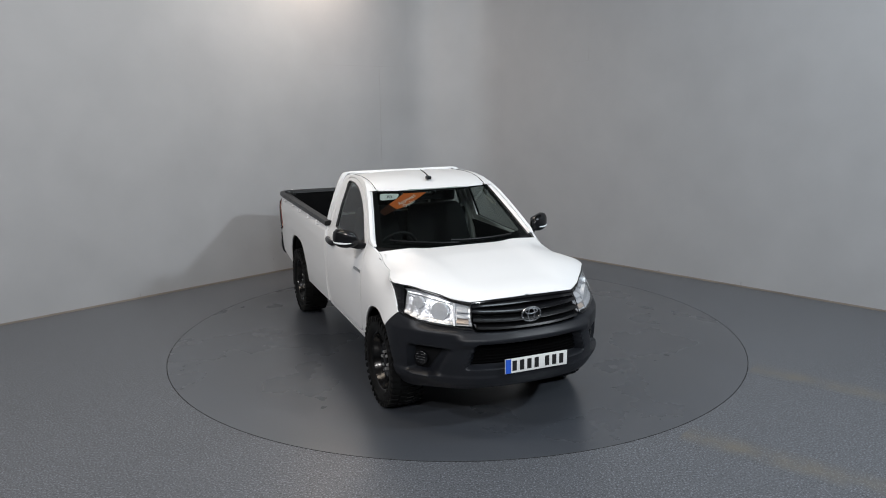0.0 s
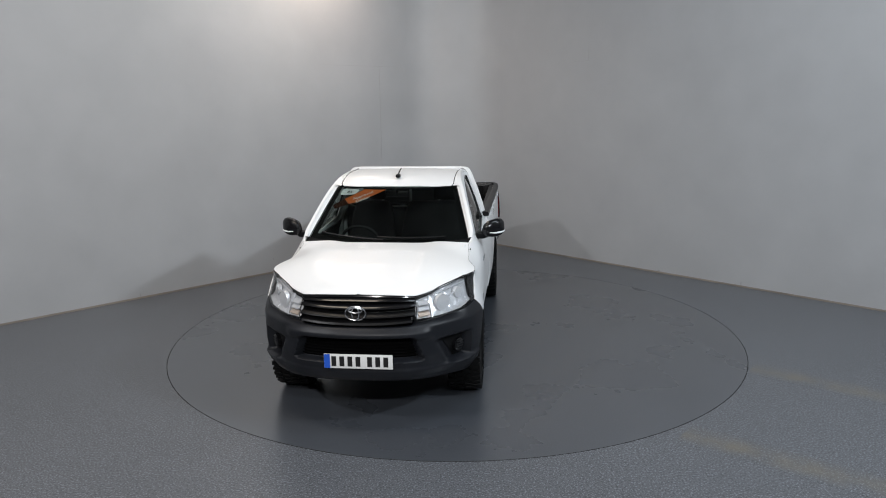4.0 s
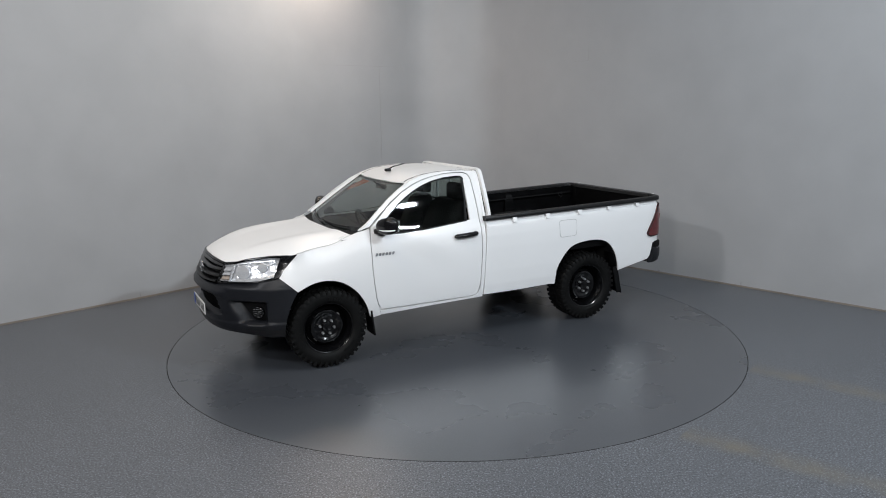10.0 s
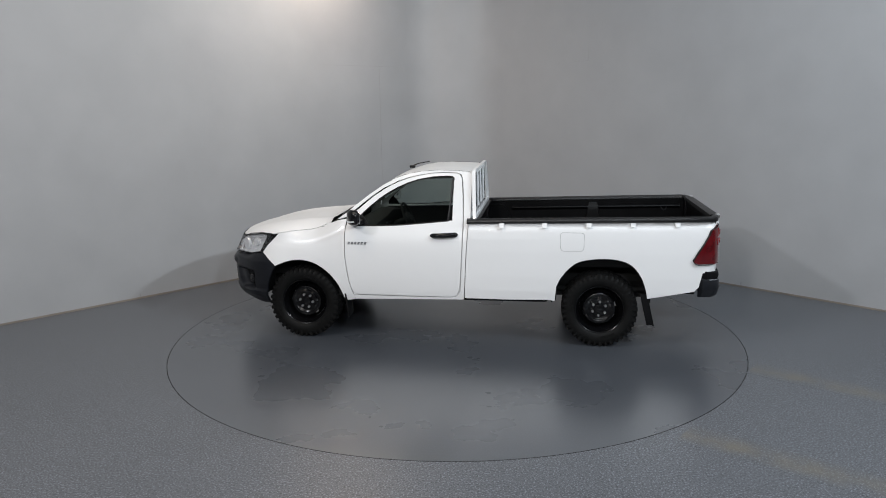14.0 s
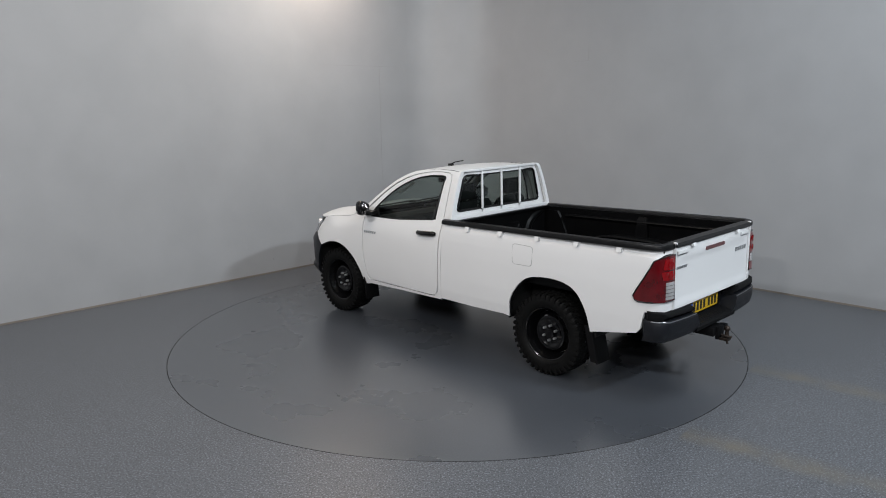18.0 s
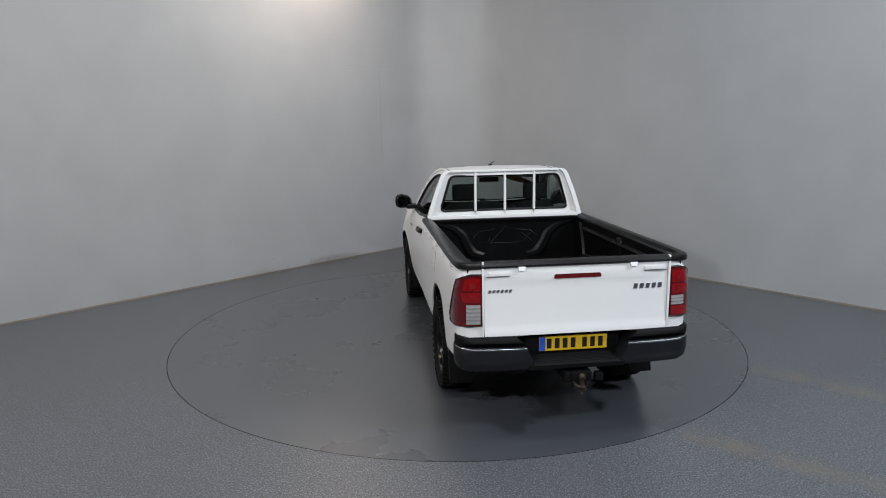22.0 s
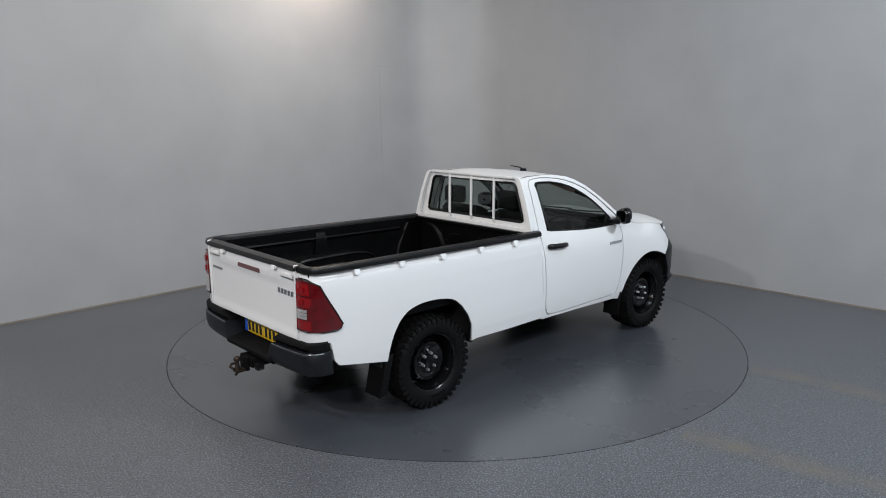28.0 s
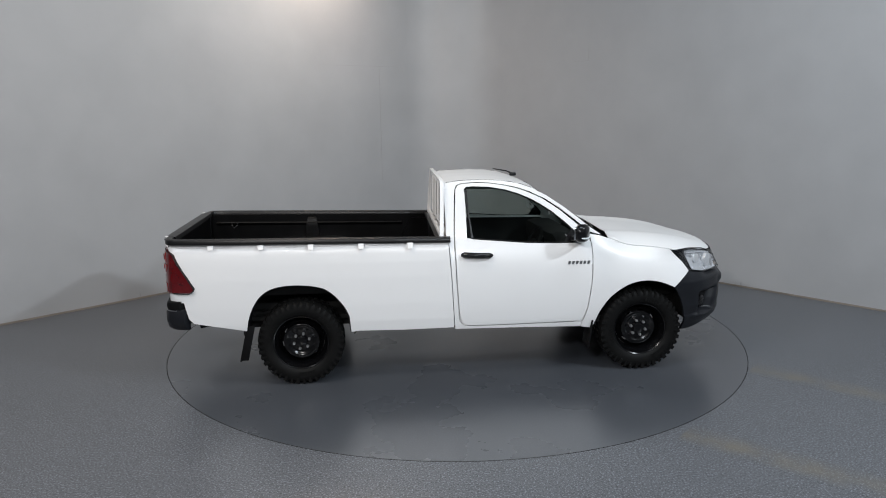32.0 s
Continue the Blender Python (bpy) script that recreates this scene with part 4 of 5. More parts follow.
def bed_z(x):
    """Foot of the black rail along the load bed, which rises to the rear."""
    return 1.243 + (-0.2 - x) * 0.0205


def load_bed():
    sx = TAIL.by_x

    def p(x, z):
        return (sx(x), z)

    side = [p(-0.196, 1.262), p(-0.174, 0.95), p(-0.156, 0.62), p(-0.150, 0.455), p(-0.6, 0.452), p(-1.0, 0.460), p(-1.068, 0.450), *(p(*q) for q in REAR_ARCH), p(-1.978, 0.498), p(-2.162, 0.535), p(-2.42, 0.585), p(-2.46, 0.63), p(-2.49, 0.775), (TAIL.by_y(0.75), 0.785), (TAIL.by_y(0.692), 0.785),
            (TAIL.by_y(0.692), 0.868), (TAIL.by_y(0.80), 0.866), p(-2.55, 0.862), p(-2.44, 0.855), p(-2.405, 0.868), p(-2.388, 0.90), p(-2.43, 0.975), p(-2.483, 1.065), p(-2.525, 1.145), p(-2.548, 1.20), (TAIL.by_y(0.83), 1.232), (TAIL.by_y(0.78), 1.245), (TAIL.by_y(0.692), 1.247),
            (TAIL.by_y(0.692), 1.302), p(-2.5, 1.296), p(-1.4, 1.274)]
    both_sides("bed_side", lambda: sheet(side, on_tail, 0.06, 0.03, step_v=0.015), PAINT, label="white load bed side with wheel arch")
    for sg in (1, -1):
        fix = (lambda b: b) if sg > 0 else mirror_y
        # tail lamps
        ys = TAIL.by_y

        def lamp_proud(u):
            return 0.004 + 0.014 * smooth(ys(0.875), ys(0.84), u)

        lamp_o = [(TAIL.by_y(0.703), 0.873), (TAIL.by_y(0.80), 0.871), p(-2.55, 0.867), p(-2.44, 0.860), p(-2.41, 0.872), p(-2.394, 0.90), p(-2.435, 0.975), p(-2.488, 1.065), p(-2.53, 1.145), p(-2.552, 1.198), (TAIL.by_y(0.83), 1.228), (TAIL.by_y(0.78), 1.240), (TAIL.by_y(0.703), 1.243)]
        lamp = part("tail_lamp", fix(sheet(lamp_o, lambda u, v, d: on_tail(u, v, d + lamp_proud(u)), 0.03, 0.018)), REDDARK, truck, "red tail lamp with a clear lower pane")
        # two fluted brake panes with a dark web between them
        for z0, z1 in ((1.046, 1.122), (1.130, 1.222)):
            hot = rounded([(ys(0.712), z0), (ys(0.828), z0 + 0.002), (ys(0.838 - (z1 - 1.12) * 0.22), z1 - 0.008), (ys(0.712), z1)], 0.012)
            part("brake_pane", fix(sheet(hot, lambda u, v, d: on_tail(u, v, d + lamp_proud(u) + 0.003 + 0.0022 * abs(math.sin(u * 95))), 0.008, 0.004, step_v=0.03)), RED, lamp, "bright red fluted pane", sharp=25)
        for z, r in ((1.086, 0.024), (1.170, 0.028)):
            u = ys(0.765)
            c, o = on_tail(u, z, lamp_proud(u) + 0.004), on_tail(u, z, lamp_proud(u) + 0.012)
            ax = (o - c).normalized()
            part("brake_bowl", fix(add_tube(bmesh.new(), [c, c + ax * 0.006, c + ax * 0.007, c + ax * 0.004, c + ax * 0.003], [r, r, r * 0.85, r * 0.5, r * 0.1], 20)), RED, lamp, sharp=25)
        zl = 0.888 if sg > 0 else 0.962
        if sg < 0:
            low = [(ys(0.712), 0.885), (ys(0.83), 0.882), (ys(0.83), 0.950), (ys(0.712), 0.952)]
            part("fog_pane", fix(sheet(low, lambda u, v, d: on_tail(u, v, d + lamp_proud(u) + 0.003 + 0.0015 * abs(math.sin(u * 95))), 0.01, 0.004, step_v=0.03)), RED, lamp, "bright red lower pane", sharp=25)
        # clear pane: stacked ledges
        n = 5 if sg > 0 else 3
        for k in range(n):
            z0, z1 = zl + (1.034 - zl) * k / n, zl + (1.034 - zl) * (k + 0.82) / n
            rings = []
            for i in range(6):
                u = ys(0.713) + (ys(0.806) - ys(0.713)) * i / 5
                rings.append([on_tail(u, z, lamp_proud(u) + dd) for z, dd in ((z0, -0.004), (z0, 0.006), (z1, 0.002), (z1, -0.004))])
            part("reverse_pane", fix(loft(rings)), PANE, lamp, "clear ribbed pane", sharp=20)
        for z in (0.94, 1.045):
            strip = [p(-2.45, z), p(-2.56, z), p(-2.56, z + 0.016), p(-2.455, z + 0.016)]
            if z > 1:
                strip = [p(-2.50, z), p(-2.56, z), p(-2.56, z + 0.014), p(-2.505, z + 0.014)]
            part("lamp_band", fix(sheet(strip, lambda u, v, d: on_tail(u, v, d + lamp_proud(u) + 0.002), 0.04, 0.004)), REDDARK, lamp)
        bm = bmesh.new()
        add_tube(bm, [on_tail(u, v, lamp_proud(u)) for u, v in lamp_o], 0.006, 6, closed=True)
        part("lamp_rim", fix(bm), TRIM, lamp)
        # black rail cap
        rings = []
        s0, s1 = sx(-0.175), ys(0.70)
        cuts = [s0 + (ys(0.868) - s0) * k / 24 for k in range(24)] + [ys(0.868) + (s1 - ys(0.868)) * k / 12 for k in range(13)]
        for s in cuts:
            near = smooth(ys(0.90), ys(0.84), s)
            z = bed_z(TAIL.at(s)[0])
            rings.append([(*TAIL.at(s, d * (1 - 0.25 * near) + 0.014 * near), z + dz) for d, dz in ((-0.024, -0.012), (-0.015, -0.006), (-0.014, 0.014), (-0.024, 0.033), (-0.060, 0.041), (-0.095, 0.034), (-0.105, 0.012), (-0.105, -0.01), (-0.090, -0.012))])
        part("bed_rail", fix(loft(rings)), RAIL, truck, "black plastic rail along the load bed")
        # rope hooks under the rail
        for x in (-0.53, -0.957, -1.39, -1.815, -2.235):
            z = bed_z(x)
            bm = bmesh.new()
            loft([[(x - 0.026, 0.835, z + 0.0), (x + 0.026, 0.835, z), (x + 0.026, 0.858, z), (x - 0.026, 0.858, z)], [(x - 0.024, 0.835, z - 0.030), (x + 0.024, 0.835, z - 0.030), (x + 0.024, 0.874, z - 0.032), (x - 0.024, 0.874, z - 0.032)],
                  [(x - 0.020, 0.840, z - 0.052), (x + 0.020, 0.840, z - 0.052), (x + 0.020, 0.880, z - 0.054), (x - 0.020, 0.880, z - 0.054)]], bm=bm)
            part("rope_hook", fix(bm), PAINT, truck, "white rope hook")
        # strip of body between the lamp and the rail
        strip = [(ys(0.694), 1.2485), (ys(0.78), 1.2465), (ys(0.82), 1.24), (ys(0.835), 1.25), (ys(0.83), 1.289), (ys(0.694), 1.291)]
        part("lamp_crown", fix(sheet(strip, lambda u, v, d: on_tail(u, v, d + 0.003), 0.02, 0.02)), PAINT, truck)
    # fuel flap on the left side
    flap = rounded([p(-1.113, 1.158), p(-1.35, 1.155), p(-1.345, 0.975), p(-1.12, 0.972)], 0.035, 5)
    # grey tube round the flap, standing in for its shaded gap
    bm = bmesh.new()
    add_tube(bm, [on_tail(u, v, 0.0005) for u, v in flap], 0.0020, 5, closed=True)
    f = part("fuel_flap", sheet(flap, lambda u, v, d: on_tail(u, v, d + 0.0015), 0.06, 0.006), PAINT, truck, "white fuel flap")
    part("flap_gap_line", bm, GAP_LINE, f)
    # tailgate
    def gate(y, z, d=0.0):
        x = -2.640 + 0.006 * smooth(0.80, 1.0, z) - 0.008 * smooth(1.16, 1.19, z) * smooth(1.28, 1.25, z) * smooth(0.62, 0.58, abs(y)) - 0.010 * smooth(0.86, 0.80, z)
        return Vector((x - d, y, z))
    tail = part("tailgate", sheet(rounded([(-0.682, 0.785), (0.682, 0.785), (0.682, 1.296), (-0.682, 1.296)], 0.012), gate, 0.05, 0.035, step_v=0.025), PAINT, truck, "white tailgate with two badges and a high brake lamp")
    part("high_brake_lamp", sheet(rounded([(-0.178, 1.196), (0.178, 1.196), (0.17, 1.228), (-0.17, 1.228)], 0.012), lambda u, v, d: gate(u, v, d + 0.006), 0.06, 0.012), REDDARK, tail, "dark red high brake lamp")
    for sg in (1, -1):
        part("latch", box((-2.654, min(sg * 0.50, sg * 0.655), 1.232), (-2.640, max(sg * 0.50, sg * 0.655), 1.262), 0.006), PAINT, tail, "white tailgate latch")
        # thin grey strip under the latch, drawn as its shadow line
        part("latch_shadow_line", box((-2.652, min(sg * 0.50, sg * 0.672), 1.226), (-2.642, max(sg * 0.50, sg * 0.672), 1.229), 0.001), BADGE, tail)
        part("gate_post", box((-2.652, min(sg * 0.686, sg * 0.700), 0.76), (-2.62, max(sg * 0.686, sg * 0.700), 1.336), 0.005), PAINT, truck)
        y = sg * 0.415
        part("rope_hook", loft([[(-2.64, y - 0.026, 1.296), (-2.66, y - 0.026, 1.296), (-2.66, y + 0.026, 1.296), (-2.64, y + 0.026, 1.296)], [(-2.645, y - 0.022, 1.268), (-2.668, y - 0.022, 1.268), (-2.668, y + 0.022, 1.268), (-2.645, y + 0.022, 1.268)]]), PAINT, truck, "white rope hook")
    for y0, n, w, z, h in ((0.655, 6, 0.030, 1.108, 0.021), (-0.425, 5, 0.046, 1.094, 0.036)):
        bm = bmesh.new()
        for k in range(n):
            a = y0 - k * w
            sheet([(a, z), (a - w * 0.62, z), (a - w * 0.62 - 0.006, z + h), (a - 0.006, z + h)], lambda u, v, d: gate(u, v, d + 0.005), 0.05, 0.006, bm)
        part("name_badge", bm, BADGE, tail, "small metal badge")
    # rail cap on the gate
    rings = []
    for k in range(21):
        y = -0.70 + k * 0.07
        rings.append([(-2.652, y, 1.292), (-2.658, y, 1.306), (-2.648, y, 1.328), (-2.60, y, 1.334), (-2.562, y, 1.326), (-2.555, y, 1.29)])
    part("gate_rail", loft(rings), RAIL, truck, "black plastic cap along the tailgate")
    # black liner: floor, walls, wheel boxes, ribs
    liner = bed_liner()
    bm = bmesh.new()
    for k in range(15):
        y = -0.56 + k * 0.08
        add_box(bm, (-2.55, y - 0.016, 0.838), (-0.36, y + 0.016, 0.852), 0.005, None, 1)
    part("floor_rib", bm, LINER, liner)
    for sg in (1, -1):
        fix = (lambda b: b) if sg > 0 else mirror_y
        # tapered pillar over the wheel box
        part("wall_pillar", fix(loft([[(-1.515 - w, 0.77, z), (-1.515 - w * 0.9, y, z), (-1.515 + w * 0.9, y, z), (-1.515 + w, 0.77, z)] for w, y, z in ((0.085, 0.718, 1.02), (0.070, 0.725, 1.15), (0.055, 0.732, 1.235), (0.045, 0.745, 1.25))])), LINER, liner)
        # shelf under the rail, and the raised front end of the wall
        rings = [[(x, 0.765, bed_z(x) - 0.055), (x, 0.728, bed_z(x) - 0.066), (x, 0.722, bed_z(x) - 0.078), (x, 0.765, bed_z(x) - 0.12)] for x in (-0.55, -1.0, -1.5, -2.0, -2.52)]
        part("wall_shelf", fix(loft(rings)), LINER, liner)
        part("wall_step", fix(loft([[(-0.24, 0.77, z), (-0.24, 0.728, z), (x + 0.02, 0.728, z), (x, 0.77, z)] for z, x in ((0.84, -0.62), (1.0, -0.575), (1.10, -0.53), (1.215, -0.46))])), LINER, liner)
        # faceted buttress across the corner of the front wall
        wide = [(0.26, 0.865, 0.10), (0.36, 0.90, 0.11), (0.42, 1.0, 0.10), (0.455, 1.09, 0.09), (0.54, 1.165, 0.08), (0.70, 1.225, 0.06)]
        rings = [[(-0.255, y - w * 0.6, z + w * 0.35), (-0.278, y - w * 0.2, z + w * 0.12), (-0.280, y + w * 0.2, z - w * 0.12), (-0.255, y + w * 0.6, z - w * 0.35)] for y, z, w in wide]
        part("wall_buttress", fix(loft(rings)), LINER, liner, sharp=20)
        ring = [(-2.30, sg * 0.748, 1.215), (-2.30, sg * 0.70, 1.19), (-2.33, sg * 0.69, 1.16), (-2.36, sg * 0.70, 1.19), (-2.36, sg * 0.748, 1.215)]
        bm = bmesh.new()
        add_tube(bm, ring, 0.007, 6)
        part("lashing_eye", bm, TRIM, truck)
    # moulded ornament on the liner's front wall
    bm = bmesh.new()
    for pts in ([(0.30, 1.005), (0.33, 1.07), (0.27, 1.125), (0.12, 1.14)], [(-0.10, 1.14), (-0.26, 1.125), (-0.33, 1.07), (-0.30, 1.005)], [(0.16, 1.0), (0.0, 1.175), (-0.16, 1.0), (0.16, 1.0)], [(0.28, 1.01), (0.18, 1.01), (0.15, 1.10)], [(-0.17, 1.10), (-0.28, 1.01)], [(-0.27, 1.10), (-0.19, 1.01)]):
        add_tube(bm, [(-0.260, y, z) for y, z in pts], 0.006, 6)
    part("moulded_ornament", bm, LINER, liner)
    # headboard hoop and bars
    hoop = part("headboard", headboard_mesh(), PAINT, truck, "white tubular headboard frame")
    for y in (-0.309, 0.0, 0.309):
        bm = bmesh.new()
        add_tube(bm, [(-0.236, y, 1.27), (-0.236, y, 1.35), (-0.228, y, 1.742)], 0.0135, 10)
        part("headboard_bar", bm, PAINT, hoop)


def headboard_mesh():
    bm = bmesh.new()
    for sg in (1, -1):
        rings = []
        for y, z, x in ((0.795, 1.262, -0.245), (0.770, 1.36, -0.240), (0.715, 1.53, -0.232), (0.652, 1.69, -0.224), (0.630, 1.728, -0.223), (0.608, 1.748, -0.222), (0.57, 1.756, -0.222), (0.50, 1.758, -0.222)):
            w = 0.020
            rings.append([(x - 0.022, sg * (y + w), z + 0.004), (x + 0.012, sg * (y + w), z + 0.004), (x + 0.012, sg * (y - w), z - 0.004), (x - 0.022, sg * (y - w), z - 0.004)])
        loft(rings, bm=bm)
    add_box(bm, (-0.246, -0.56, 1.740), (-0.212, 0.56, 1.764), 0.004)
    add_box(bm, (-0.262, -0.79, 1.262), (-0.228, 0.79, 1.300), 0.006)
    return bm


def bed_liner():
    """The moulded liner: floor, walls, wheel boxes, ribs and swages."""
    liner = part("bed_liner", box((-2.56, -0.76, 0.80), (-0.24, 0.76, 0.84)), LINER, truck, "black moulded load bed liner")
    for sg in (1, -1):
        a, b = sorted((sg * 0.752, sg * 0.80))
        bm = box((-2.60, a, 0.80), (-0.23, b, 1.25))
        for v in bm.verts:
            if v.co.z > 1:
                v.co.z = bed_z(v.co.x) + 0.01
        part("liner_wall", bm, LINER, liner)
        prof = []
        for k in range(25):
            t = math.pi * k / 24
            prof.append((-1.515 + 0.50 * math.copysign(abs(math.cos(t)) ** 0.55, math.cos(t)), 0.84 + 0.20 * math.sin(t) ** 0.5))
        bm = prism(prof, min(sg * 0.55, sg * 0.77), max(sg * 0.55, sg * 0.77), "y")
        part("wheel_box", bm, LINER, liner)
        bm = bmesh.new()
        add_tube(bm, [(x, sg * 0.553, z + 0.002) for x, z in prof[2:-2]], 0.016, 8)
        part("wheel_box_edge", bm, LINER, liner)
    for sg in (1, -1):
        a, b = sorted((sg * 0.665, sg * 0.755))
        part("liner_corner", box((-2.596, a, 0.80), (-2.565, b, 1.296), 0.008), LINER, liner)
    part("liner_front", box((-0.262, -0.80, 0.80), (-0.222, 0.80, 1.262)), LINER, liner)
    part("liner_front_lip", box((-0.30, -0.80, 1.238), (-0.222, 0.80, 1.266), 0.006), LINER, liner)
    part("liner_gate_panel", box((-2.605, -0.68, 0.80), (-2.575, 0.68, 1.30)), LINER, liner)
    return liner


load_bed()


def rear_bumper():
    def slab(y0, y1, z0, z1, out=0.0):
        rings = []
        n = 14
        for k in range(n + 1):
            y = y0 + (y1 - y0) * k / n
            a = abs(y)
            x = -2.705 + 0.055 * (a / 0.88) ** 3 - out
            r = 0.016
            skew = 0.085 * (1 - k / n)
            rings.append([(px, y + skew * (pz - z0) / (z1 - z0), pz) for px, pz in ((-2.50, z1), (x + r, z1), (x, z1 - r), (x - 0.004, (z0 + z1) / 2), (x + 0.012, z0 + 0.03), (x + 0.04, z0), (-2.50, z0))])
        return rings

    for sg in (1, -1):
        fix = (lambda b: b) if sg > 0 else mirror_y
        rings = slab(0.30, 0.78, 0.525, 0.706)
        # corner wraps round to the side
        for y, x, xi in ((0.83, -2.655, -2.50), (0.868, -2.615, -2.48), (0.884, -2.56, -2.47), (0.888, -2.50, -2.46)):
            rings.append([(xi, y - 0.05, 0.716), (x + 0.012, y - 0.004, 0.716), (x, y, 0.70), (x - 0.002, y + 0.001, 0.62), (x + 0.012, y - 0.008, 0.555), (x + 0.035, y - 0.03, 0.528), (xi, y - 0.06, 0.528)])
        corner = part("rear_bumper_corner", fix(loft(rings)), PLASTIC, truck, "dark grey plastic bumper corner")
        # metal tube along the crease, drawn as its highlight
        bm = bmesh.new()
        add_tube(bm, [Vector(r[1]).lerp(Vector(r[2]), 0.5) + Vector((-0.001, 0, 0.001)) for r in rings[:-1]], 0.0032, 6)
        part("crease_highlight", fix(bm), BADGE, corner, "thin metal strip drawn as the crease highlight")
        pad = slab(0.37, 0.80, 0.704, 0.783, out=-0.010)
        for y, x, xi in ((0.84, -2.64, -2.50), (0.872, -2.60, -2.48), (0.884, -2.53, -2.46)):
            pad.append([(xi, y - 0.05, 0.79), (x + 0.012, y - 0.006, 0.79), (x, y, 0.78), (x, y, 0.75), (x, y, 0.725), (x + 0.01, y, 0.714), (xi, y - 0.05, 0.714)])
        step = part("bumper_pad", fix(loft(pad)), DEEP, truck, "black step pad on the bumper")
        for k in range(4):
            bm = bmesh.new()
            add_tube(bm, [(-2.665 + k * 0.022, 0.40, 0.785), (-2.650 + k * 0.022, 0.74, 0.786)], 0.004, 6)
            part("tread_rib", fix(bm), TRIM, step)
    mid = part("bumper_step", loft([[(-2.50, y, 0.615), (-2.682, y, 0.578), (-2.698, y, 0.564), (-2.696, y, 0.535), (-2.67, y, 0.520), (-2.50, y, 0.520)] for y in (-0.36, -0.2, 0, 0.2, 0.36)]), DEEP, truck, "black ribbed bumper step")
    for k in range(6):
        bm = bmesh.new()
        add_tube(bm, [(-2.675 + k * 0.02, -0.29, 0.580 + k * 0.0041), (-2.675 + k * 0.02, 0.29, 0.580 + k * 0.0041)], 0.0040, 6)
        part("tread_rib", bm, DEEP, mid)
    part("plate_panel", box((-2.56, -0.36, 0.55), (-2.53, 0.36, 0.782), 0.008), DEEP, truck)
    plate("rear_plate", -2.572, -1, 0.630, 0.0, PLATE_Y)
    # tow bracket
    bm = box((-2.72, -0.10, 0.43), (-2.40, 0.10, 0.505), 0.008)
    add_box(bm, (-2.745, -0.055, 0.40), (-2.715, 0.055, 0.51), 0.005)
    tow = part("tow_bracket", bm, DEEP, truck, "black tow bracket with a worn ball")
    bm = bmesh.new()
    bmesh.ops.create_uvsphere(bm, u_segments=20, v_segments=14, radius=0.026, matrix=Matrix.Translation((-2.795, 0, 0.500)))
    add_tube(bm, [(-2.795, 0, 0.41), (-2.795, 0, 0.485)], [0.022, 0.014], 12)
    add_box(bm, (-2.82, -0.035, 0.395), (-2.74, 0.035, 0.418), 0.005)
    part("tow_ball", bm, RUST, tow, "worn rusty tow ball")
    bm = bmesh.new()
    add_tube(bm, [(-2.77, 0.05, 0.45), (-2.82, 0.055, 0.45), (-2.84, 0.03, 0.44), (-2.83, -0.01, 0.43)], 0.010, 8)
    add_tube(bm, [(-2.79, 0.0, 0.40), (-2.80, 0.0, 0.385), (-2.81, 0.01, 0.37)], 0.010, 8)
    part("tow_pin", bm, RUST, tow)
    part("tow_socket", box((-2.72, -0.19, 0.43), (-2.66, -0.13, 0.49), 0.01), TRIM, tow)


rear_bumper()


